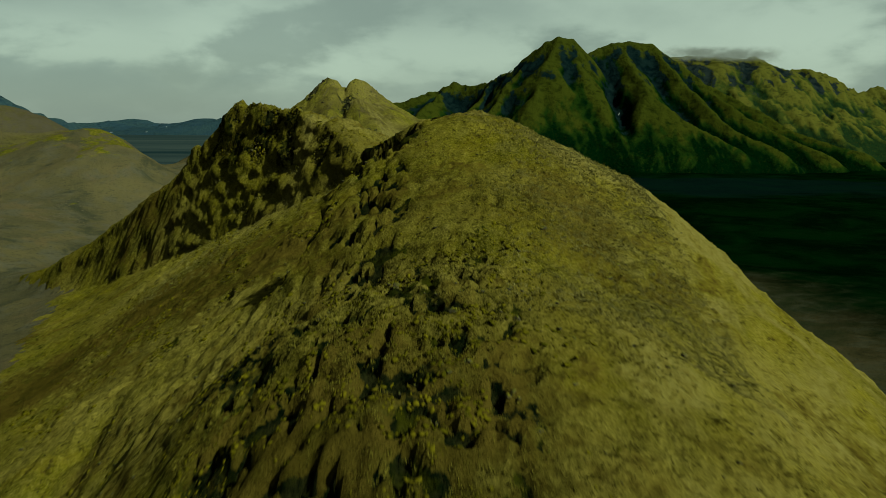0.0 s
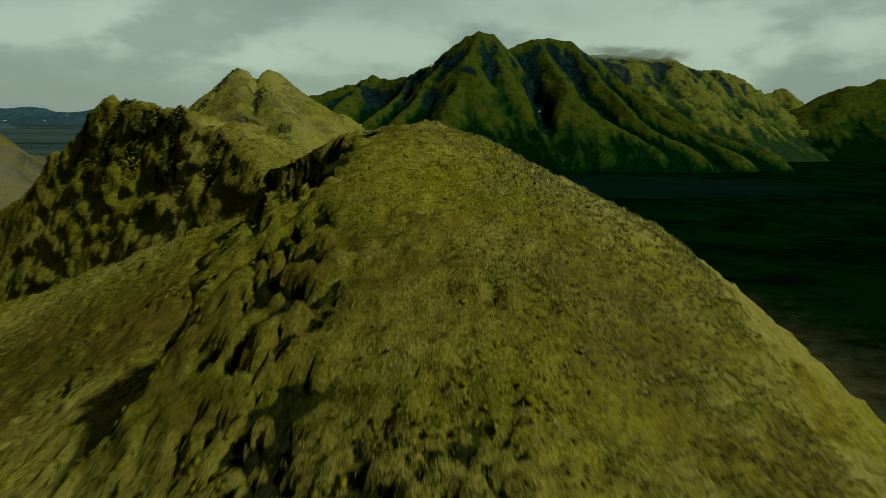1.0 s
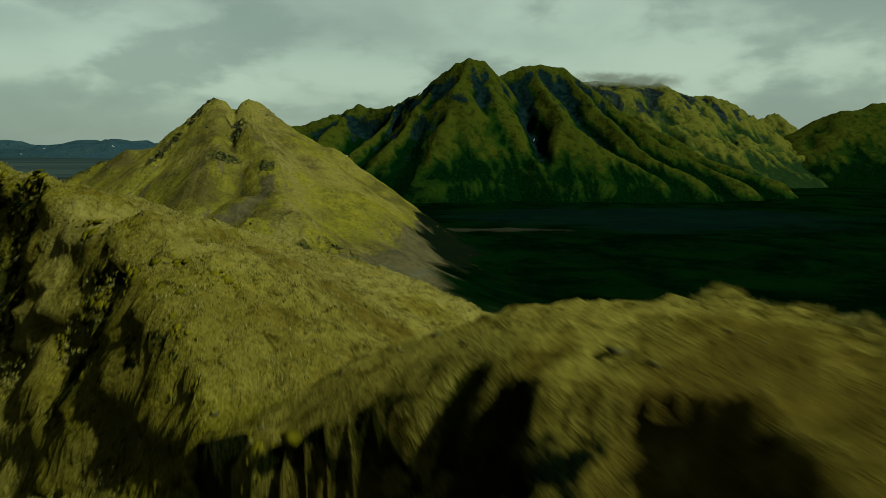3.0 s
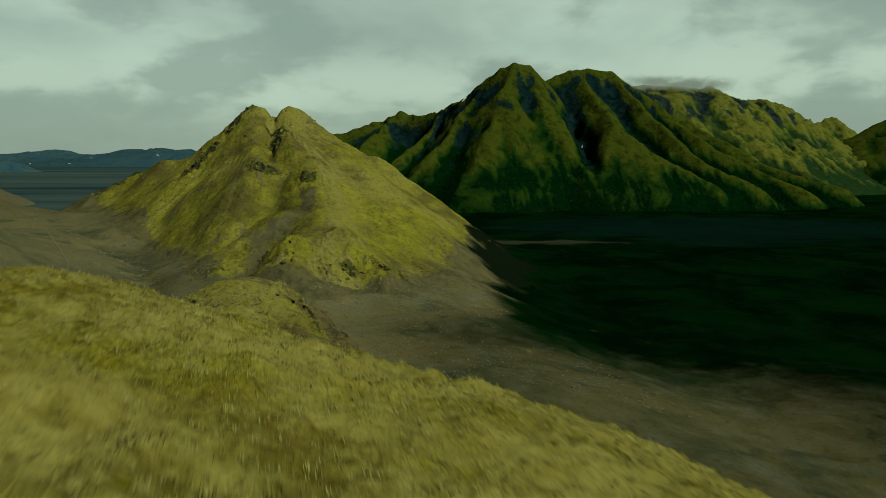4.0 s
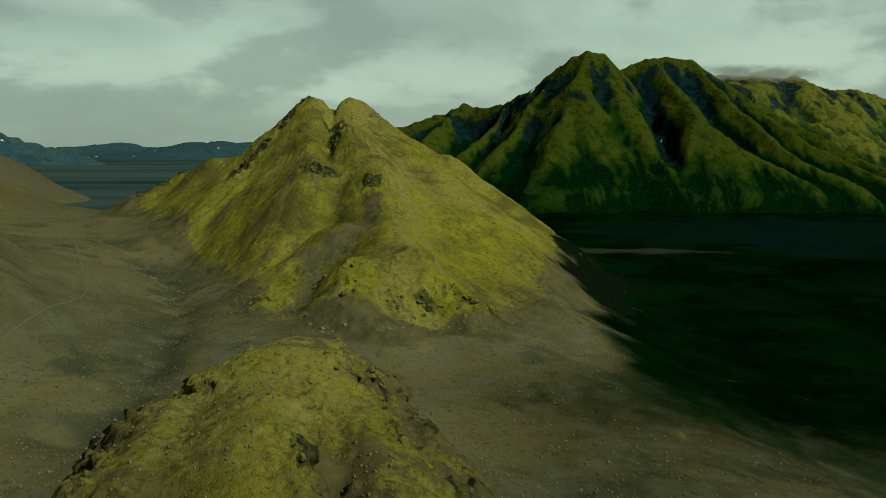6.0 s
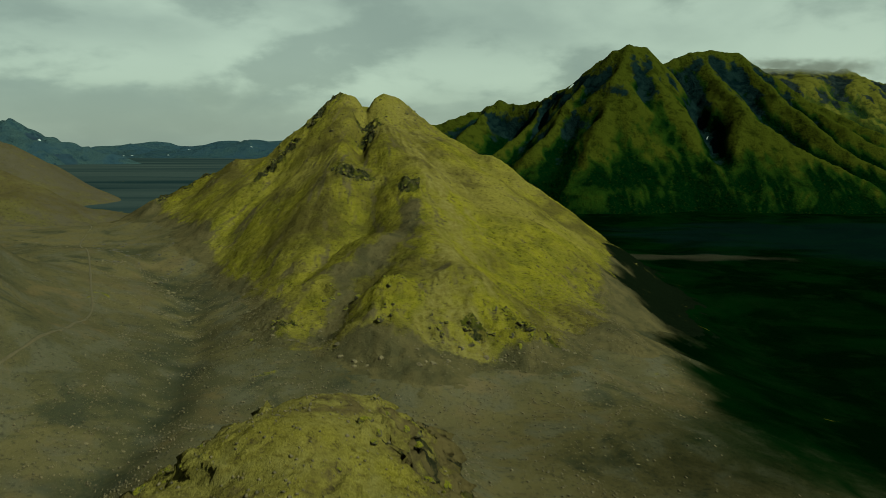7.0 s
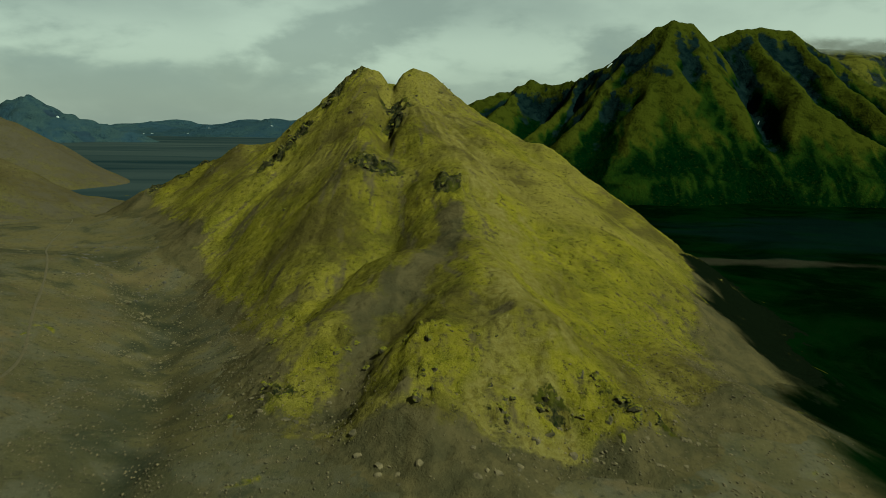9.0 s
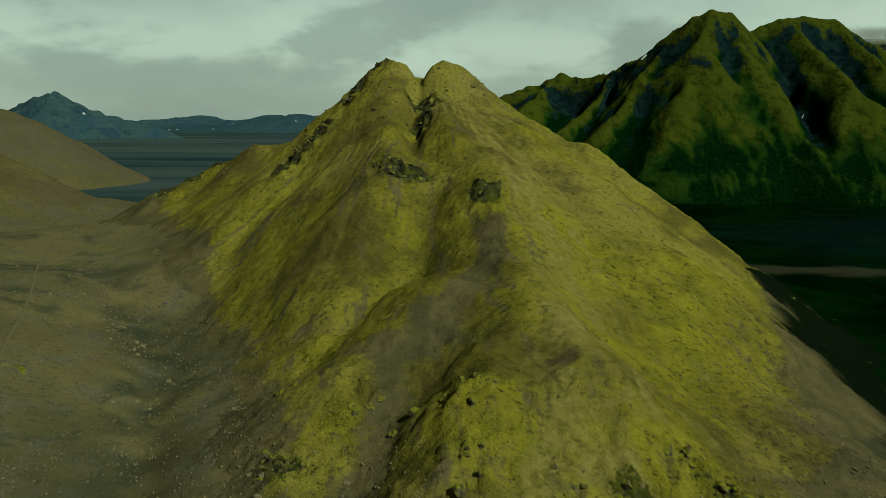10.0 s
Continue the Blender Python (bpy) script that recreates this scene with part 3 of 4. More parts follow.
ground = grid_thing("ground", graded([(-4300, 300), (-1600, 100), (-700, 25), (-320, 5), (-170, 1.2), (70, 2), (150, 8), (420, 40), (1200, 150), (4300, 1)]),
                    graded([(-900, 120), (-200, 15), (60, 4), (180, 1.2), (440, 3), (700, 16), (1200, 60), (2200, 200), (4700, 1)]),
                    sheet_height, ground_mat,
                    [("gravel", gravel_mask), ("far", lambda x, y, z: step(430, 620, y) * step(30, -90, x)), ("wet", wet_mask), ("bar", bar_mask), ("gully_dark", lambda x, y, z: np.exp(-(line_distance(x, y, GULLY) / 8.0) ** 2) * step(-0.5, 0.4, fbm(x / 9, y / 9, 4, 19))),
                     ("moss", lambda x, y, z: 0.30 * step(0.12, 0.5, fbm(x / 26, y / 26, 4, 14)) * step(100, 40, x))])
tagged(ground, "brown gravel saddle running out into a black sand plain in cloud shadow", "ground", kind="structure")


SURFACE = {"ground": sheet_height}


def weathered(amount):
    """Pushes steep faces in and out, so that they break into blocks and ledges."""
    def carve(x, y, z, xs, ys):
        gy, gx = np.gradient(z, ys, xs)
        steep = np.hypot(gx, gy)
        w = amount * step(1.15, 2.0, steep) * np.maximum(step(60, 66, y), 0.3) / np.maximum(steep, 0.1)
        push = fbm(x / 2.8, z / 2.1, 3, 401, 0.6) + fbm(y / 2.8, z / 2.1, 3, 402, 0.6) + 0.25
        return x - gx * w * push, y - gy * w * push, z

    return carve


def hill_thing(name, height, xs, ys, mat, detail, moss, rock, label, category="hill", carve=None, dry=lambda x, y, z: 0.0 * z):
    def full(x, y):
        g, h = ground_height(x, y), height(x, y)
        z = union(g, h, FOOT) + detail(x, y) * step(0.5, 4.0, h - g)
        return z - 0.35 * np.maximum(0, 0.4 + 1.2 * fbm(x / 7, y / 7, 3, 15) - (h - g))

    SURFACE[name] = full
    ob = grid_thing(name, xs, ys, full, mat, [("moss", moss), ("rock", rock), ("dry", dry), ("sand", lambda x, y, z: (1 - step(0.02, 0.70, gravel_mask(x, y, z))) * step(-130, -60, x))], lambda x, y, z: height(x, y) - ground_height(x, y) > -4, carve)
    return tagged(ob, label, category)


SLOPES = {}


def slope_of(height, x, y, e=0.8):
    """Steepness of a height function; kept, since one grid asks for it several times."""
    key = (height, id(x), e)
    if key not in SLOPES or SLOPES[key][0] is not x:
        steep = np.hypot(height(x + e, y) - height(x - e, y), height(x, y + e) - height(x, y - e)) / (2 * e)
        SLOPES[key] = (x, steep)
    return SLOPES[key][1]


def cushions(x, y, size, seed):
    """Rounded tufts of moss with creases between them."""
    wx, wy = x + 0.4 * size * gradient_noise(x / size, y / size, seed + 5), y + 0.4 * size * gradient_noise(x / size, y / size, seed + 6)
    return np.abs(gradient_noise(wx / size, wy / size, seed)) - 0.35


def ridge_crags(x, y):
    steep = step(0.9, 1.5, slope_of(ridge_height, x, y)) * step(6, 0, x)
    tall = ridge_height(x, y)
    steep = steep * np.maximum(step(100, 92, y), step(31, 36, tall + 2 * fbm(x / 8, y / 8, 2, 30)))
    broken = step(-11, -16, x) * step(40, 50, y) * step(4, -3, y - 106 - np.maximum(0, -11.5 - x) * 0.80) * step(64, 74, y) * 0.6
    front = step(5, -3, x) * step(56, 42, y)
    steep = steep * (0.55 + 0.45 * step(-0.35, 0.25, fbm(x / 3.2, y / 3.2, 3, 29)))
    return np.maximum(steep, np.maximum(broken, front) * step(0.1, 0.45, fbm(x / 5, y / 5, 3, 28)))


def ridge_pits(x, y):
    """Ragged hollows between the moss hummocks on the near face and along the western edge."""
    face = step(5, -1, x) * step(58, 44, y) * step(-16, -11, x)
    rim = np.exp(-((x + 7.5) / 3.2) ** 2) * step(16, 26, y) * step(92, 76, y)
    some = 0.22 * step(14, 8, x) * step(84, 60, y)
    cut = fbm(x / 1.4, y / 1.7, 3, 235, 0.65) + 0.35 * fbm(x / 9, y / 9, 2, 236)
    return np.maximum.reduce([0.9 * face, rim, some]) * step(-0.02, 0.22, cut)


def ridge_detail(x, y):
    lumps = step(-0.3, 0.4, fbm(x / 15, y / 15, 3, 230))
    smooth = 1 - 0.75 * step(0.9, 1.6, slope_of(ridge_height, x, y))
    d = smooth * ((0.25 + 0.45 * lumps) * cushions(x, y, 1.7, 23) + 0.30 * cushions(x, y, 0.75, 24) + 0.22 * fbm(x / 4, y / 4, 2, 234))
    clefts = np.minimum(0.25, 1.5 * ridged(x / 7, y / 7, 4, 25, 0.55) - 1.25)
    return d + 0.5 * ridge_crags(x, y) * clefts - 0.8 * ridge_pits(x, y)


def ridge_rock_and_shade(x, y, z):
    # crag rock, plus pits painted near-black for the shadow inside them
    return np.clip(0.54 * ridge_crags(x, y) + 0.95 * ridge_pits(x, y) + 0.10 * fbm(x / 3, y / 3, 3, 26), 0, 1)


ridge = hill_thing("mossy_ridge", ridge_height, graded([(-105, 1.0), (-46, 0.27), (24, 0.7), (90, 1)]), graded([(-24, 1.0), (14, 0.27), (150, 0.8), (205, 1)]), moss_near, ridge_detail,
                   lambda x, y, z: 0.72 + 0.4 * fbm(x / 18, y / 18, 3, 29) - 0.4 * step(-14, -22, x) * step(74, 84, y) * step(106, 94, y) - 0.24 * step(58, 44, y) * step(9, 0, x), ridge_rock_and_shade,
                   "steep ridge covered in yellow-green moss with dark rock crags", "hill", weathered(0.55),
                   lambda x, y, z: 0.42 * step(1, 9, x) + 0.35 * step(58, 72, y) * step(-4, 2, x) * step(96, 88, y) + 0.6 * step(98, 112, y) * step(-30, -16, x + 0.3 * (y - 110)) + 0.25 * fbm(x / 7, y / 7, 3, 38))


def knob_detail(x, y):
    d = 0.4 * cushions(x, y, 2.0, 33)
    edge = step(0.55, 1.0, slope_of(knob_height, x, y))
    return d + edge * (1.3 * ridged(x / 4.5, y / 4.5, 4, 34, 0.55) - 0.6)


knob = hill_thing("grassy_knoll", knob_height, np.arange(-85, 20, 0.4), np.arange(165, 300, 0.4), knoll_mat, knob_detail,
                  lambda x, y, z: 0.26 + 0.48 * step(10, 18, z) + 0.40 * fbm(x / 10, y / 10, 3, 35), lambda x, y, z: 0.66 * step(0.7, 1.1, slope_of(knob_height, x, y)) * step(-0.3, 0.3, fbm(x / 6, y / 6, 3, 36)),
                  "low knoll with patchy moss, bare soil and rocky edges", "hill", weathered(1.2), lambda x, y, z: 0.10 + 0.35 * step(13, 18, z))


def spots(x, y, places, r):
    return np.maximum.reduce([np.exp(-((x - a) ** 2 + (y - b) ** 2) / (r * r)) for a, b in places])


# (-58, 456) to (-60, 470) paint the shade of the hollow below the notch
CRAGS_AND_HOLLOW = [(-92, 463), (-95, 460), (-89, 466), (-98, 456), (-60, 416), (-57, 418), (-63, 420), (-55, 422), (-58, 456), (-57, 463), (-60, 470), (-75, 480), (-81, 474), (-39, 403), (-135, 503), (-153, 498), (-143, 501)]
FOOT_CRAGS = [(-38, 334), (-39, 331), (-37.5, 322), (-37, 318), (-59, 327), (-62, 330), (-66, 347), (-12, 327), (-9, 324), (-4, 326), (-27, 321), (-20, 323), (-52, 340)]


def down_slope(x, y, across, along, seed):
    """Noise drawn out down the slopes that fall from the two heads."""
    turn, far = np.arctan2(x + 62, 492 - y), np.hypot(x + 62, y - 492)
    return fbm(turn * across + 0.4 * fbm(x / 14, y / 14, 2, seed + 3), far / along, 4, seed, 0.6)


def twin_detail(x, y):
    d = 0.40 * cushions(x, y, 2.6, 43) + 0.28 * cushions(x, y, 1.2, 53) + 0.4 * fbm(x / 8, y / 8, 3, 44)
    craggy = step(0.05, 0.5, fbm(x / 24, y / 24, 3, 46)) * step(0.6, 0.95, slope_of(twin_height, x, y))
    foot = step(345, 325, y) * step(4, 9, twin_height(x, y))
    run = 0.32 * down_slope(x, y, 15.0, 46.0, 45) * step(12, 50, np.hypot(x + 62, y - 492))
    return d - 0.3 + run + (0.25 * craggy + 0.3 * foot + 1.6 * spots(x, y, CRAGS_AND_HOLLOW, 5) + 1.3 * spots(x, y, FOOT_CRAGS, 3.0)) * (ridged(x / 5, y / 5, 4, 47, 0.55) - 0.85)


def twin_moss(x, y, z):
    wob = 4.0 * fbm(x / 11, y / 11, 4, 51)
    west = np.interp(y, [318, 328, 348, 385, 434, 470, 500, 560], [-58, -60, -66, -88, -111, -135, -158, -200])
    east = np.interp(y, [318, 326, 347, 380, 420, 455, 500], [-14, -3, 8, 16, 25, 32, 36])
    grown = step(-4, 4, x - west + wob) * step(-4, 4, east - x + wob) * step(313, 318, y + 0.6 * wob)
    bare = 0.9 * spots(x, y, [(-26.3, 339.3)], 2.0) + 0.7 * np.exp(-(line_distance(x, y, [(-36, 392), (-37, 378), (-42, 362), (-46, 350)]) / (2.6 + 0.8 * wob / 4)) ** 2)
    bare = bare + 0.7 * np.exp(-(line_distance(x, y, [(-52, 352), (-48, 340), (-49, 322)]) / 3.0) ** 2)
    bare = bare + 0.40 * step(0.05, 0.6, down_slope(x, y, 26.0, 30.0, 48)) * step(-20, -36, x) + 0.22 * step(0.1, 0.6, down_slope(x, y, 60.0, 14.0, 61))
    return grown * (0.92 - bare + 0.25 * fbm(x / 26, y / 26, 4, 50))


def twin_dry_and_lit(x, y, z):
    """Streaks of bleached grass, and sunlight painted as paler grass along the spine and on its sunny side."""
    spine = np.interp(y, [320, 366, 388, 410, 428, 450, 468, 490], [-32, -31, -33, -37, -40, -50, -55, -55])
    return 0.42 * step(-3, 3, x - spine) * step(26, 8, x - spine) + 0.22 * down_slope(x, y, 30.0, 26.0, 62) + 0.10 * step(0, 6, x - spine)


def twin_rock(x, y, z):
    steep = step(0.85, 1.3, slope_of(twin_height, x, y, 1.5))
    return 0.78 * spots(x, y, CRAGS_AND_HOLLOW, 5) + 0.40 * spots(x, y, FOOT_CRAGS, 3.5) + 0.4 * steep * step(-0.1, 0.4, fbm(x / 20, y / 20, 3, 46)) + 0.2 * step(338, 324, y) * step(16, 10, z) * step(6, 9, z)


twin_hill = hill_thing("twin_headed_hill", twin_height, graded([(-215, 1.2), (-125, 0.6), (-78, 0.42), (20, 0.8), (75, 1)]), graded([(298, 0.42), (400, 0.6), (505, 1.2), (575, 1)]), moss_far, twin_detail, twin_moss, twin_rock,
                       "cone-shaped mossy hill with two rounded heads and a gravel foot", dry=twin_dry_and_lit)


def west_surface(x, y):
    g, h = ground_height(x, y), west_hill_height(x, y)
    z = union(g, h, FOOT) + 0.35 * fbm(x / 9, y / 9, 4, 57) * step(0.5, 6.0, h - g)
    return z - 0.35 * np.maximum(0, 0.4 + 1.2 * fbm(x / 7, y / 7, 3, 15) - (h - g))


SURFACE["brown_hill"] = west_surface
west_hill = grid_thing("brown_hill", np.arange(-360, -80, 2.0), np.arange(215, 500, 2.0), west_surface, ground_mat,
                       [("gravel", lambda x, y, z: 1.0 + 0 * x), ("moss", lambda x, y, z: 0.52 * step(22, 34, z + 5 * fbm(x / 18, y / 18, 3, 59)))],
                       lambda x, y, z: west_hill_height(x, y) - ground_height(x, y) > -3)
tagged(west_hill, "rounded brown gravel hill with yellow moss on its top", "hill")
left_hill = hill_thing("pale_hill", left_hill_height, np.arange(-560, -130, 2.5), np.arange(430, 720, 2.5), dust_hill,
                       lambda x, y: 0.8 * fbm(x / 14, y / 14, 4, 53), lambda x, y, z: 0.25 + 0.02 * z, lambda x, y, z: 0.0 * z,
                       "rounded hill of pale dust with thin yellow moss")


def relief_of(z, k):
    """How far each point of a grid stands above the mean of the ring k cells round it."""
    p = np.pad(z, k, mode="edge")
    r, c = z.shape
    ring = [p[k + a * k:k + a * k + r, k + b * k:k + b * k + c] for a in (-1, 0, 1) for b in (-1, 0, 1) if a or b]
    return z - sum(ring) / len(ring)


def mountain(name, height, xs, ys, mat, relief, size, stretch, seed, label, rock_from=70, apron=22.0, pitch=4, moss=0.6):
    def ribs(x, y):
        return streaks(x + 0.5 * size * fbm(x / 110, y / 110, 2, seed), y, seed, size, stretch)

    def full(x, y):
        h = height(x, y)
        wild = step(-10, 30, h) * step(165, 100, h)
        small = streaks(x + 8 * fbm(x / 30, y / 30, 2, seed + 9), y, seed + 8, size * 0.34, 4.0)
        h = h + wild * relief * (ribs(x, y) - 0.5 + 0.25 * fbm(x / (size * 0.4), y / (size * 0.6), 4, seed + 1) + 0.60 * small)
        return union(h, -8.0 + 0 * x, apron) - 0.5 * np.maximum(0, -6.0 - h)

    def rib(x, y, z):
        # shade kept in the colour: hollows go darker, and the foot too
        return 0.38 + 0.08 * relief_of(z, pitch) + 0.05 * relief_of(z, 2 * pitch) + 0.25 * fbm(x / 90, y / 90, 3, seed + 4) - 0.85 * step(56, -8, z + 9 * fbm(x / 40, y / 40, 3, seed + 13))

    def fall(x, y, z):
        return streaks(x + 14 * fbm(x / 40, y / 60, 2, seed + 6), y, seed + 7, 9, 9.0) - 0.6

    def rock(x, y, z):
        broken = fbm((x + 0.3 * z) / 16, z / 30, 4, seed + 2, 0.6)
        high = step(rock_from, rock_from + 50, z + 26 * broken)
        shoulder = step(44, 62, z + 10 * broken) * step(120, 70, x) * step(760, 800, y)
        return np.clip(0.42 * high + 0.38 * shoulder + 0.30 * step(-0.2, 0.4, broken) * high - 0.06 * relief_of(z, pitch), 0, 1)

    SURFACE[name] = full
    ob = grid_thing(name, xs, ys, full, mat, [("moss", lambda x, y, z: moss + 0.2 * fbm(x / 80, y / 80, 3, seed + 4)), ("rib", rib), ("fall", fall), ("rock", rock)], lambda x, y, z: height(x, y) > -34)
    return tagged(ob, label, "mountain")


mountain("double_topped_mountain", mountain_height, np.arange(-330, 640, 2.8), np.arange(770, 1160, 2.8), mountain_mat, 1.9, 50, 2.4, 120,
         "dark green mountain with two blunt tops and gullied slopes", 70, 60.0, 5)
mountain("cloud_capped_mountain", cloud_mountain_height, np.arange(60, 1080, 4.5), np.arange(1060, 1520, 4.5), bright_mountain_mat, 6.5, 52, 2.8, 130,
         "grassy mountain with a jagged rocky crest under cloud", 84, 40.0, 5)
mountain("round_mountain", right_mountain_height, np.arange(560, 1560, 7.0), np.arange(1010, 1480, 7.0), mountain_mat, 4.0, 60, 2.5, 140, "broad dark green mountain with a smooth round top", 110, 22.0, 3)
mountain("pale_back_hill", back_hill_height, np.arange(-1200, -330, 8.0), np.arange(730, 1090, 8.0), dust_hill, 2.0, 60, 1.5, 150, "low pale hill behind another hill", 400, 22.0, 3, 0.4)
mountain("pointed_mountain", pointed_peak_height, np.arange(-1950, -900, 12.0), np.arange(2150, 2640, 12.0), far_mat, 9.0, 80, 1.6, 160, "distant pointed mountain with blue-green slopes, tinted for haze", 80, 22.0, 3)
mountain("distant_range", far_range_height, np.arange(-4200, 2200, 34.0), np.arange(3150, 4250, 34.0), far_mat, 10.0, 160, 1.4, 170, "distant blue-grey mountain range, tinted for haze, below low cloud", 90, 22.0, 2, 0.5)

# ---- rocks, stones and turf ----


def saddle(x, y):
    """The gravel sheet together with the brown hill's lower slopes."""
    return np.maximum(sheet_height(x, y), west_surface(x, y))


SURFACE["saddle"] = saddle
rng = np.random.default_rng(7)


def stone_mesh(name, mat, seed, facets=2, flat=0.7):
    """An angular lump about one metre across."""
    bm = bmesh.new()
    bmesh.ops.create_icosphere(bm, subdivisions=facets, radius=0.5)
    for v in bm.verts:
        p = v.co * 2.2 + Vector((seed * 7.3, seed * 3.1, 0))
        v.co *= 1.0 + 0.55 * noise.noise(p) + 0.22 * noise.noise(p * 2.7)
        # chisel a few faces flat
        for k in range(4):
            d = Vector((math.sin(seed + k * 2.1), math.cos(seed * 1.7 + k * 1.3), math.sin(k * 1.9 + seed * 0.7))).normalized()
            over = v.co.dot(d) - 0.36
            if over > 0:
                v.co -= d * over * 0.9
        v.co.z *= flat
    mesh = bpy.data.meshes.new(name)
    bm.to_mesh(mesh)
    bm.free()
    mesh.materials.append(mat)
    return mesh


OUTCROPS = [stone_mesh("rock_outcrop", boulder_mat, s, 3, 0.9) for s in range(6)]
BOULDERS = [stone_mesh("boulder", stone_mat, s + 10, 2, 0.75) for s in range(5)]
DARK_ROCKS = [stone_mesh("dark_rock", dark_stone_mat, s + 20, 2, 0.8) for s in range(4)]
CRAG_ROCKS = [stone_mesh("crag_rock", boulder_mat, s + 40, 2, 0.85) for s in range(4)]
LEDGE_ROCKS = [stone_mesh("ledge_rock", ledge_mat, s + 30, 2, 0.55) for s in range(4)]


def scatter(where, xs, ys, weight, count, tries=40):
    """Places on a surface, more of them where weight is high: arrays x, y, z."""
    x, y = rng.uniform(*xs, count * tries), rng.uniform(*ys, count * tries)
    keep = np.flatnonzero(rng.uniform(0, 1, len(x)) < weight(x, y))[:count]
    x, y = x[keep], y[keep]
    return x, y, SURFACE[where](x, y)


def set_rock(mesh, x, y, z, size, parent=None, stretch=1.0, sink=0.25):
    ob = new(mesh.name.split(".")[0], mesh)
    ob.location = (x, y, z - sink * size * 0.5)
    ob.rotation_euler = (rng.uniform(-0.35, 0.35), rng.uniform(-0.35, 0.35), rng.uniform(0, 6.28))
    ob.scale = (size * rng.uniform(0.8, 1.25), size * rng.uniform(0.7, 1.0), size * stretch * rng.uniform(0.7, 1.1))
    ob.parent = parent
    return ob


# rock that breaks through the turf
for x, y, z in zip(*scatter("mossy_ridge", (-46, 4), (16, 140), lambda x, y: 0.75 * ridge_crags(x, y) * np.maximum(step(60, 52, y), step(94, 100, y)) * step(-46, -30, x) + 0.05 * step(4, -3, x) * step(60, 40, y), 230)):
    set_rock(OUTCROPS[rng.integers(6)], x, y, z, rng.uniform(0.25, 0.7), ridge, 0.9, 0.9)
for x, y, z in zip(*scatter("mossy_ridge", (-3, 17), (34, 88), lambda x, y: 0.4 + 0 * x, 46)):
    set_rock(OUTCROPS[rng.integers(6)], x, y, z, rng.uniform(0.15, 0.5), ridge, 0.8)


def foot_band(x, y):
    z = twin_height(x, y)
    front = step(344, 332, y) * step(6, 10, z) * step(24, 18, z) * step(0.0, 0.35, fbm(x / 7, y / 7, 2, 201))
    heads = step(434, 442, y) * step(54, 60, z) * 0.25
    left = step(-80, -96, x) * step(-3, 2, z - (27 + (x + 151) * 0.28)) * step(458, 466, y) * 0.8
    crags = np.maximum(spots(x, y, CRAGS_AND_HOLLOW, 4), spots(x, y, FOOT_CRAGS, 2.6)) + 0.3 * step(0.15, 0.4, fbm(x / 15, y / 15, 3, 46)) * step(0.75, 1.0, slope_of(twin_height, x, y)) * 0.4
    return np.maximum.reduce([front, heads, left, crags])


for x, y, z in zip(*scatter("twin_headed_hill", (-165, 10), (318, 500), foot_band, 230)):
    set_rock(OUTCROPS[rng.integers(6)], x, y, z, 0.5 + 1.8 * rng.random() ** 2, twin_hill, 0.75, 0.5)
for x, y, z in zip(*scatter("grassy_knoll", (-58, -12), (195, 270), lambda x, y: step(0.55, 0.9, slope_of(knob_height, x, y)) * step(7, 11, knob_height(x, y)), 110)):
    set_rock(OUTCROPS[rng.integers(6)], x, y, z, rng.uniform(0.4, 1.6), knob, 0.8)


# broken rock at the foot of the two-headed hill and on its crags
for place, reach, big in [(p, 1.5, 2.2) for p in FOOT_CRAGS] + [(p, 2.0, 2.4) for p in CRAGS_AND_HOLLOW]:
    for k in range(6):
        x, y = np.array(place[0] + rng.normal(0, reach)), np.array(place[1] + rng.normal(0, reach))
        set_rock(CRAG_ROCKS[rng.integers(4)], float(x), float(y), float(SURFACE["twin_headed_hill"](x, y)), rng.uniform(0.6, big), twin_hill, 0.9, 0.6)


def open_ground(x, y):
    return step(1.2, -0.5, hilltops(x, y)) * step(0.35, 0.8, gravel_mask(x, y, 0))


# loose boulders on the gravel, and a band of them below the two-headed hill
for x, y, z in zip(*scatter("twin_headed_hill", (-72, 6), (306, 330), lambda x, y: step(2.0, 4.0, twin_height(x, y) - ground_height(x, y)) * step(12, 7, twin_height(x, y)), 110)):
    ob = set_rock(BOULDERS[rng.integers(5)], x, y, z, 0.35 + 1.1 * rng.random() ** 3, None, 0.9, 0.3)
    tagged(ob, "weathered brown boulder at the mossy hill's foot", "boulder", "boulders below the mossy hill")
for x, y, z in zip(*scatter("ground", (-125, 40), (255, 420), lambda x, y: open_ground(x, y) * step(-0.2, 0.4, fbm(x / 18, y / 18, 3, 203)), 110)):
    ob = set_rock(BOULDERS[rng.integers(5)], x, y, z, 0.3 + 0.8 * rng.random() ** 3, None, 0.9, 0.3)
    tagged(ob, "weathered grey-brown boulder lying on brown gravel", "boulder", "boulders on the gravel saddle")
for x, y, z in zip(*scatter("saddle", (-152, -106), (396, 440), lambda x, y: step(26, 8, np.abs((x + 128) + 0.9 * (y - 415))), 80)):
    ob = set_rock(DARK_ROCKS[rng.integers(4)], x, y, z, 0.5 + 1.5 * rng.random() ** 2, None, 0.9, 0.3)
    tagged(ob, "dark angular basalt rock at the gully's edge", "rock", "dark rocks beside the gully")
ledge_line = np.array([(-179, 434), (-165, 429), (-147, 414), (-133, 393), (-125, 396), (-116, 394), (-107, 384), (-95, 366), (-89, 350)], dtype=float)
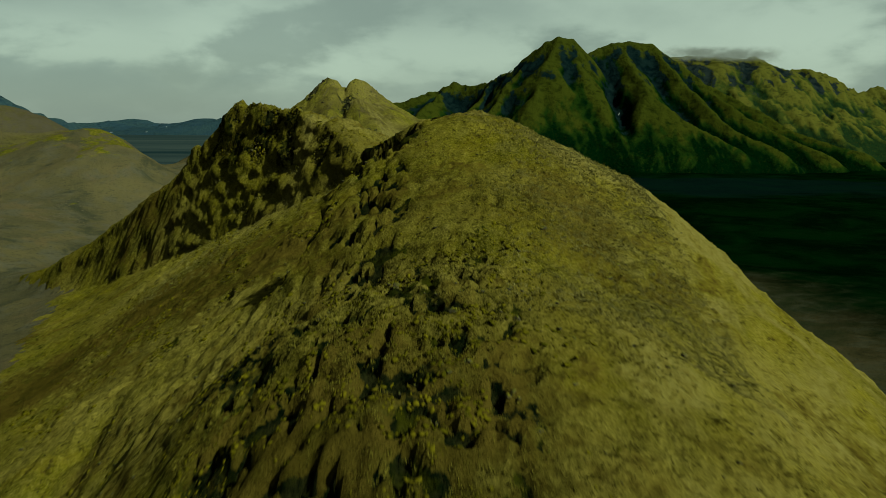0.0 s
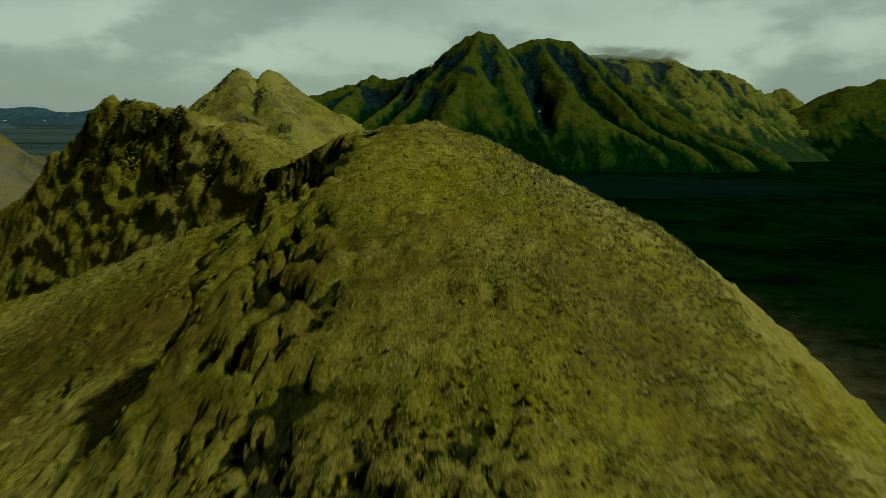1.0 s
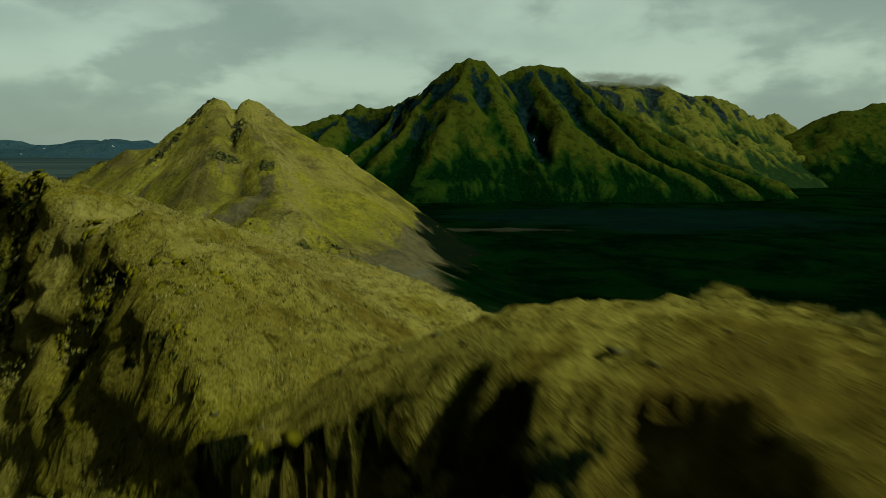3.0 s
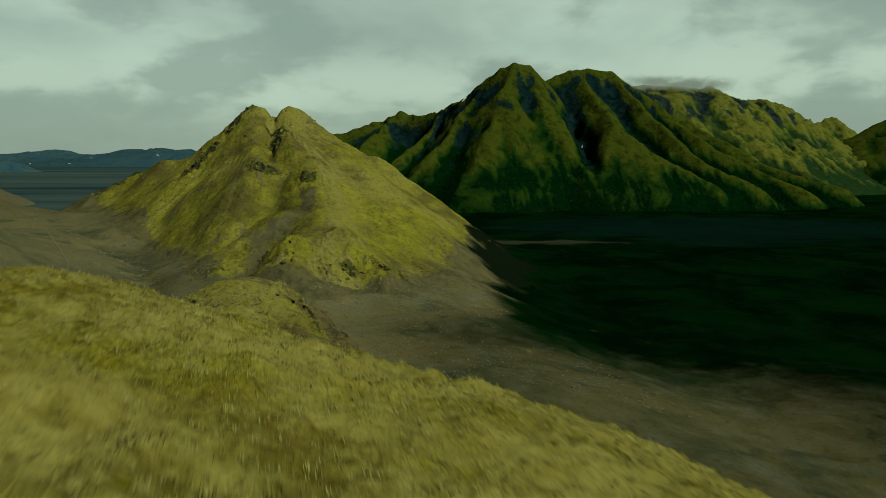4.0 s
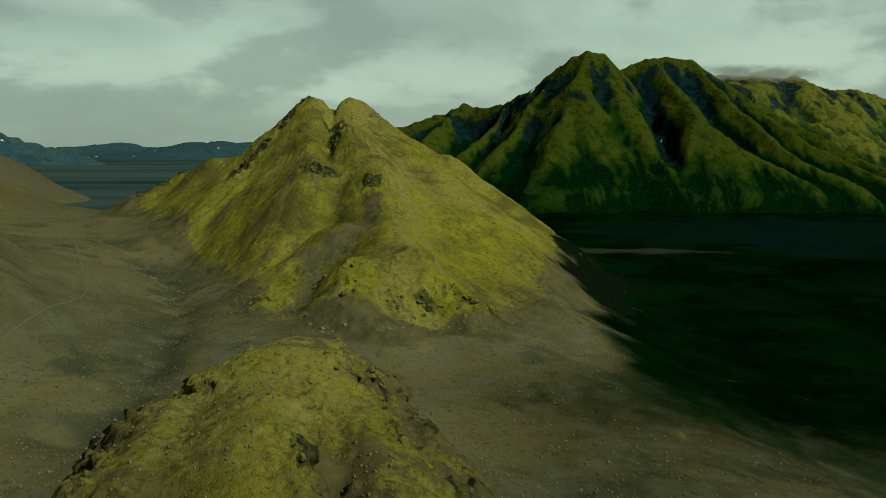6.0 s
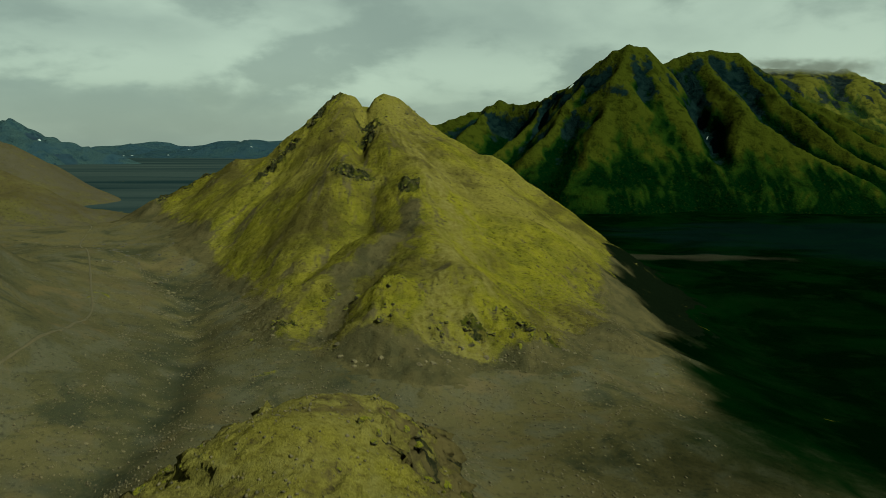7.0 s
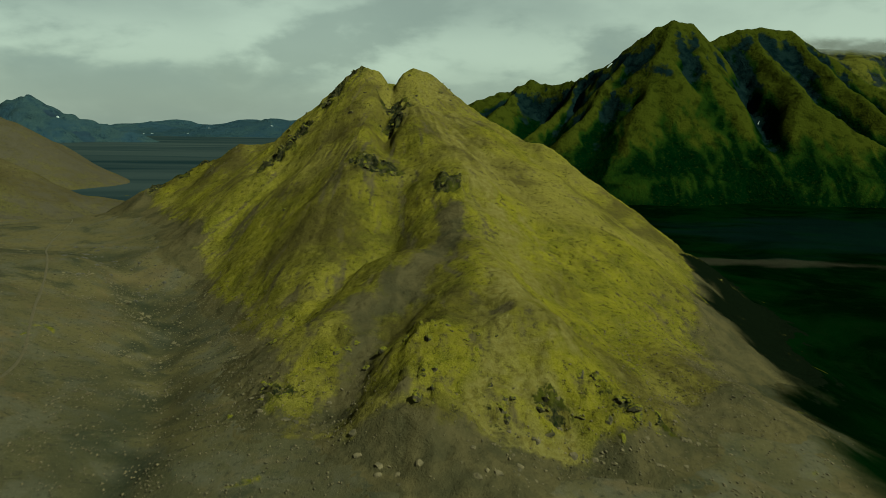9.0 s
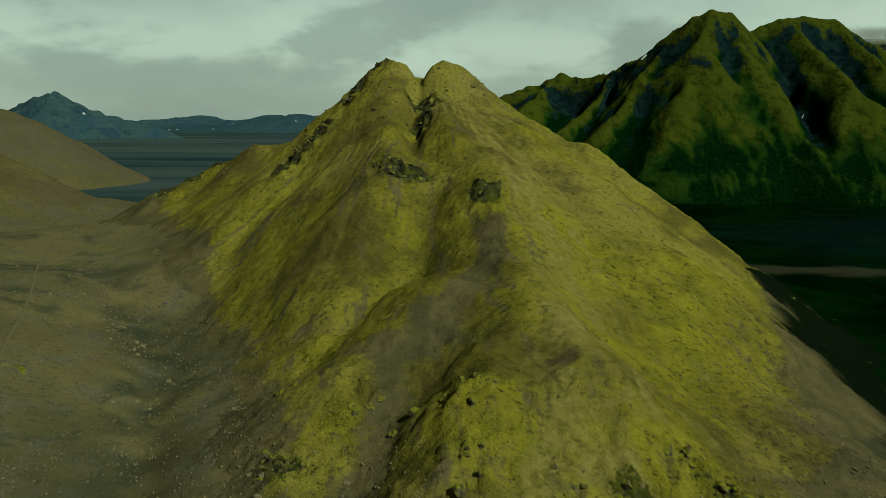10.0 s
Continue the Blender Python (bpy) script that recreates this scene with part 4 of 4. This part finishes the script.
for k in range(170):
    i = (0, 1, 3, 4, 5, 5, 6, 6, 7)[rng.integers(9)]
    x, y = ledge_line[i] + (ledge_line[i + 1] - ledge_line[i]) * rng.random() + rng.normal(0, 2.3, 2)
    ob = set_rock(LEDGE_ROCKS[rng.integers(4)], x, y, float(saddle(np.array(x), np.array(y))), 0.3 + 1.3 * rng.random() ** 3, None, 0.8, 0.2)
    tagged(ob, "pale tan slab of tuff in a low broken ledge", "rock", "pale ledge rocks")


def pebble_field(name, where, xs, ys, weight, count, small, large, mat, label, tries=8):
    """Many loose stones as one mesh of jittered octahedra."""
    x, y, z = scatter(where, xs, ys, weight, count, tries)
    n = len(x)
    size = small + (large - small) * rng.random(n) ** 3
    base = np.array([(1, 0, 0), (0, 1, 0), (-1, 0, 0), (0, -1, 0), (0, 0, 0.75), (0, 0, -0.75)], dtype=float)
    pts = base[None] * rng.uniform(0.55, 1.15, (n, 6, 1)) + rng.normal(0, 0.16, (n, 6, 3))
    turn = rng.uniform(0, 6.28, n)
    c, s = np.cos(turn)[:, None], np.sin(turn)[:, None]
    px, py = pts[..., 0] * c - pts[..., 1] * s, pts[..., 0] * s + pts[..., 1] * c
    half = size[:, None] * 0.5
    verts = np.stack([x[:, None] + px * half, y[:, None] + py * half, z[:, None] + 0.12 * size[:, None] + pts[..., 2] * half], axis=-1).reshape(-1, 3)
    tri = np.array([(0, 1, 4), (1, 2, 4), (2, 3, 4), (3, 0, 4), (1, 0, 5), (2, 1, 5), (3, 2, 5), (0, 3, 5)])
    faces = (tri[None] + 6 * np.arange(n)[:, None, None]).reshape(-1, 3)
    return triangle_thing(name, verts, faces, mat, label, "stones")


def triangle_thing(name, verts, faces, mat, label, category):
    mesh = bpy.data.meshes.new(name)
    mesh.vertices.add(len(verts))
    mesh.vertices.foreach_set("co", verts.astype(np.float32).ravel())
    mesh.loops.add(faces.size)
    mesh.loops.foreach_set("vertex_index", faces.astype(np.int32).ravel())
    mesh.polygons.add(len(faces))
    mesh.polygons.foreach_set("loop_start", np.arange(0, faces.size, 3, dtype=np.int32))
    mesh.update()
    mesh.materials.append(mat)
    return tagged(new(name, mesh), label, category, kind="stuff")


pebble_field("scree", "ground", (-130, 50), (235, 430), lambda x, y: open_ground(x, y) * (0.25 + 0.75 * step(-0.2, 0.5, fbm(x / 9, y / 9, 4, 205))), 22000, 0.10, 0.62, stone_mat,
             "loose brown scree stones strewn over the gravel saddle", 5)
pebble_field("slope_stones", "brown_hill", (-185, -84), (255, 440), lambda x, y: step(-1, 1, west_hill_height(x, y) - ground_height(x, y)) * (0.1 + 0.9 * step(0.0, 0.5, fbm(x / 11, y / 11, 4, 206))), 7000, 0.08, 0.42, stone_mat,
             "small stones strewn over the brown gravel slope")
pebble_field("hill_scree", "twin_headed_hill", (-125, 20), (312, 420), lambda x, y: step(18, 5, twin_height(x, y)) * step(-1, 2, twin_height(x, y) - ground_height(x, y)) * step(0.3, 0.7, gravel_mask(x, y, 0)), 8000, 0.10, 0.55, stone_mat,
             "loose stones at the foot of the mossy hill")
pebble_field("knoll_stones", "grassy_knoll", (-60, -8), (192, 275), lambda x, y: 0.5 * step(0, 3, knob_height(x, y) - ground_height(x, y)), 3500, 0.12, 0.6, stone_mat,
             "small grey stones scattered over the knoll")
pebble_field("ridge_stones", "mossy_ridge", (-40, 14), (18, 110), lambda x, y: 0.06 + 0.5 * ridge_crags(x, y), 2500, 0.08, 0.4, boulder_mat,
             "small mossy stones among the turf of the ridge")


def moss_clumps(name, where, xs, ys, weight, count, small, large, mat, label, tries=30):
    """Lumpy cushions of moss that cling to a slope, joined into one mesh."""
    bm = bmesh.new()
    bmesh.ops.create_icosphere(bm, subdivisions=1, radius=1.0)
    ball = np.array([v.co[:] for v in bm.verts])
    tri = np.array([[v.index for v in f.verts] for f in bm.faces])
    bm.free()
    x, y, z = scatter(where, xs, ys, weight, count, tries)
    n, full = len(x), SURFACE[where]
    gx, gy = (full(x + 0.5, y) - full(x - 0.5, y)), (full(x, y + 0.5) - full(x, y - 0.5))
    up = np.stack([-gx, -gy, np.ones(n)], -1)
    up /= np.linalg.norm(up, axis=1, keepdims=True)
    side = np.cross(up, np.array([0.31, 0.95, 0.0]))
    side /= np.linalg.norm(side, axis=1, keepdims=True)
    fore = np.cross(up, side)
    size = small + (large - small) * rng.random(n) ** 2
    pts = ball[None] * rng.uniform(0.45, 1.35, (n, len(ball), 1)) * np.stack([rng.uniform(0.7, 1.5, n), rng.uniform(0.7, 1.3, n), rng.uniform(0.18, 0.36, n)], -1)[:, None]
    verts = np.stack([x, y, z], -1)[:, None] + 0.5 * size[:, None, None] * (pts[..., :1] * side[:, None] + pts[..., 1:2] * fore[:, None] + pts[..., 2:] * up[:, None])
    ob = triangle_thing(name, verts.reshape(-1, 3), (tri[None] + len(ball) * np.arange(n)[:, None, None]).reshape(-1, 3), mat, label, "moss")
    ob.data.polygons.foreach_set("use_smooth", np.ones(len(ob.data.polygons), dtype=bool))
    return ob


def turf(name, where, xs, ys, weight, count, tall, blades, label, mat=grass_mat):
    """Tufts of short grass, each a handful of leaning blades."""
    x, y, z = scatter(where, xs, ys, weight, count, 6)
    n = len(x)
    a = rng.uniform(0, 6.28, (n, blades))
    r = rng.uniform(0.02, 0.16, (n, blades))
    bx, by = x[:, None] + r * np.cos(a), y[:, None] + r * np.sin(a)
    h = tall * rng.uniform(0.45, 1.0, (n, blades))
    lean = rng.uniform(0.2, 0.9, (n, blades)) * h
    w = 0.022
    root = z[:, None] - 0.08 + 0 * a
    left = np.stack([bx - w * np.sin(a), by + w * np.cos(a), root], -1)
    right = np.stack([bx + w * np.sin(a), by - w * np.cos(a), root], -1)
    tip = np.stack([bx + lean * np.cos(a), by + lean * np.sin(a), root + h + 0.08], -1)
    verts = np.stack([left, right, tip], axis=2).reshape(-1, 3)
    return triangle_thing(name, verts, np.arange(len(verts)).reshape(-1, 3), mat, label, "grass")


clump_mat = plain_material("moss_cushion", (0.0110, 0.0110, 0.0008), (0.0440, 0.0365, 0.0026), 0.7, 0.95, 0.12, 0.0)
moss_clumps("crag_moss", "mossy_ridge", (-46, 6), (52, 132), lambda x, y: np.minimum(1, 1.3 * ridge_crags(x, y)) * np.maximum(step(-8, -11, x), step(92, 98, y)) * step(-0.35, 0.15, fbm(x / 2.6, y / 2.6, 3, 240)), 5000, 0.16, 0.62, clump_mat,
            "thick yellow-green moss cushions clinging to the ridge's crags", 14)
moss_clumps("hummock_moss", "mossy_ridge", (-16, 6), (14, 58), lambda x, y: step(6, -1, x) * step(58, 48, y) * (1 - 0.85 * ridge_pits(x, y)) * step(-0.2, 0.3, fbm(x / 4, y / 4, 3, 241)), 6000, 0.10, 0.36, clump_mat,
            "rounded moss hummocks on the ridge's near face", 6)
turf("slope_grass", "mossy_ridge", (0, 16), (40, 92), lambda x, y: step(0, 6, x) * (1 - ridge_pits(x, y)) * (0.3 + 0.7 * step(-0.3, 0.3, fbm(x / 5, y / 5, 3, 208))), 22000, 0.11, 6,
     "bleached short grass on the ridge's sunny side", pale_grass_mat)
turf("ridge_grass", "mossy_ridge", (-14, 15), (22, 92), lambda x, y: np.maximum(step(-1, 2, x), step(54, 46, y)) * (1 - 0.8 * ridge_crags(x, y)) * (1 - ridge_pits(x, y)) * step(-0.5, 0.4, fbm(x / 6, y / 6, 3, 207)), 22000, 0.11, 6,
     "short yellow-green grass and moss tufts on the ridge")
turf("dome_grass", "mossy_ridge", (-42, 6), (98, 162), lambda x, y: 0.8 + 0 * x, 26000, 0.14, 6, "pale yellowish windblown grass tufts on the ridge's far end", pale_grass_mat)

# ---- trail, snow, streams, cloud ----


def draped_strip(name, points, width, height, lift, mat, steps=14, taper=False):
    """A ribbon with thickness that follows the land along a smooth line."""
    pts = [Vector((px, py, 0)) for px, py in points]
    line = []
    for i in range(len(pts) - 1):
        a, b, c, d = pts[max(0, i - 1)], pts[i], pts[i + 1], pts[min(len(pts) - 1, i + 2)]
        for k in range(steps):
            t = k / steps
            line.append(0.5 * ((2 * b) + (c - a) * t + (2 * a - 5 * b + 4 * c - d) * t * t + (3 * b - a - 3 * c + d) * t ** 3))
    line.append(pts[-1])
    bm = bmesh.new()
    last = None
    for i, p in enumerate(line):
        along = (line[min(i + 1, len(line) - 1)] - line[max(i - 1, 0)]).normalized()
        side = Vector((-along.y, along.x, 0))
        w = width * (0.75 + 0.35 * noise.noise(p * 0.11)) * (math.sin(math.pi * (i + 0.5) / len(line)) ** 0.5 if taper else 1.0)
        row = []
        for f in (-1, -0.8, 0, 0.8, 1):
            q = p + side * (f * w / 2)
            z = float(height(np.array(q.x), np.array(q.y)))
            row.append(bm.verts.new((q.x, q.y, z + (lift if abs(f) < 0.9 else -0.15))))
        if last:
            for k in range(4):
                bm.faces.new((last[k], last[k + 1], row[k + 1], row[k]))
        last = row
    mesh = bpy.data.meshes.new(name)
    bm.to_mesh(mesh)
    bm.free()
    mesh.materials.append(mat)
    for f in mesh.polygons:
        f.use_smooth = True
    return new(name, mesh)


tagged(draped_strip("footpath", TRAIL, 0.75, saddle, 0.05, path_mat), "narrow trodden footpath of pale dust winding over gravel", "path", kind="structure")


def snow_patch(x, y, length, width, turn, height, lift):
    bm = bmesh.new()
    rings = []
    for r in (0.0, 0.5, 1.0):
        ring = []
        for k in range(14):
            a = 2 * math.pi * k / 14
            rr = r * (1 + 0.35 * noise.noise(Vector((math.cos(a) * 1.5 + x, math.sin(a) * 1.5 + y, 0))))
            u, v = rr * math.cos(a) * length / 2, rr * math.sin(a) * width / 2
            px, py = x + u * math.cos(turn) - v * math.sin(turn), y + u * math.sin(turn) + v * math.cos(turn)
            ring.append(bm.verts.new((px, py, float(height(np.array(px), np.array(py))) + (lift if r < 1 else -lift))))
        rings.append(ring)
    for a, b in zip(rings, rings[1:]):
        for k in range(14):
            bm.faces.new((a[k - 1], a[k], b[k], b[k - 1]))
    bmesh.ops.remove_doubles(bm, verts=bm.verts, dist=0.001)
    bmesh.ops.recalc_face_normals(bm, faces=bm.faces)
    mesh = bpy.data.meshes.new("snow_patch")
    bm.to_mesh(mesh)
    bm.free()
    mesh.materials.append(snow_mat)
    for f in mesh.polygons:
        f.use_smooth = True
    return tagged(new("snow_patch", mesh), "small white patch of old snow on a dark mountainside", "snow", "snow patches")


mount = SURFACE["double_topped_mountain"]
snow_patch(211, 925, 5, 1.8, 0.9, mount, 0.8)
snow_patch(88, 1000, 8, 1.5, 0.2, mount, 1.5)
snow_patch(0, 985, 7, 1.6, 0.6, mount, 1.5)
far = SURFACE["distant_range"]
for k in range(18):
    sx, sy = rng.uniform(-2900, -700), rng.uniform(3330, 3560)
    snow_patch(sx, sy, rng.uniform(8, 24), rng.uniform(2, 5), rng.uniform(-0.3, 0.3), far, 1.6)
point = SURFACE["pointed_mountain"]
snow_patch(-1262, 2345, 14, 5, 0.1, point, 4.0)

tagged(draped_strip("pale_stream_bed", [(-420, 640), (-330, 560), (-250, 528), (-205, 520), (-172, 530)], 26.0, sheet_height, 0.25, plain_material("pale_grey_silt", (0.011, 0.0125, 0.0115), (0.018, 0.0195, 0.0175), 0.05, 0.9), 12, True),
       "pale grey dry stream bed below a low hill", "stream bed", kind="structure")


def veil_material():
    m, n = material("cloud_veil")
    b = n.add("ShaderNodeBsdfDiffuse")
    b.inputs[0].default_value = (0.072, 0.078, 0.077, 1)
    clear = n.add("ShaderNodeBsdfTransparent")
    mix = n.add("ShaderNodeMixShader")
    n.link(attribute(n, "veil"), mix.inputs[0])
    n.link(clear.outputs[0], mix.inputs[1]), n.link(b.outputs[0], mix.inputs[2])
    n.link(mix.outputs[0], n.add("ShaderNodeOutputMaterial").inputs[0])
    return m


cloud = new("cap_cloud")
tagged(cloud, "thin grey cloud lying on the mountain's flat crest", "cloud")
veil_mat = veil_material()
for k in range(5):
    u, v = np.meshgrid(np.linspace(-1, 1, 90), np.linspace(-1, 1, 26))
    cx = 455 + 8 * (k % 5) + 115 * u
    cz = 158 + 1.6 * (k % 4) + (13 + 0.8 * k) * v + 4 * fbm(u * 2.5 + k, 0 * v, 3, 300 + k)
    cy = 1290 + 12 * k + 0 * u
    alpha = 0.6 * step(1.0, 0.3, np.abs(u)) * step(1.0, 0.1, np.abs(v)) * step(-0.8, 0.5, fbm(u * 4 + k, v * 1.2, 4, 320 + k))
    idx = np.arange(u.size).reshape(u.shape)
    quads = np.stack([idx[:-1, :-1], idx[:-1, 1:], idx[1:, 1:], idx[1:, :-1]], -1).reshape(-1, 4)
    mesh = bpy.data.meshes.new("cloud_layer")
    mesh.from_pydata(np.stack([cx, cy, cz], -1).reshape(-1, 3).tolist(), [], quads.tolist())
    a = mesh.attributes.new("veil", "FLOAT", "POINT")
    a.data.foreach_set("value", alpha.ravel().astype(np.float32))
    mesh.materials.append(veil_mat)
    for f in mesh.polygons:
        f.use_smooth = True
    layer = new("cloud_layer", mesh)
    layer.parent = cloud
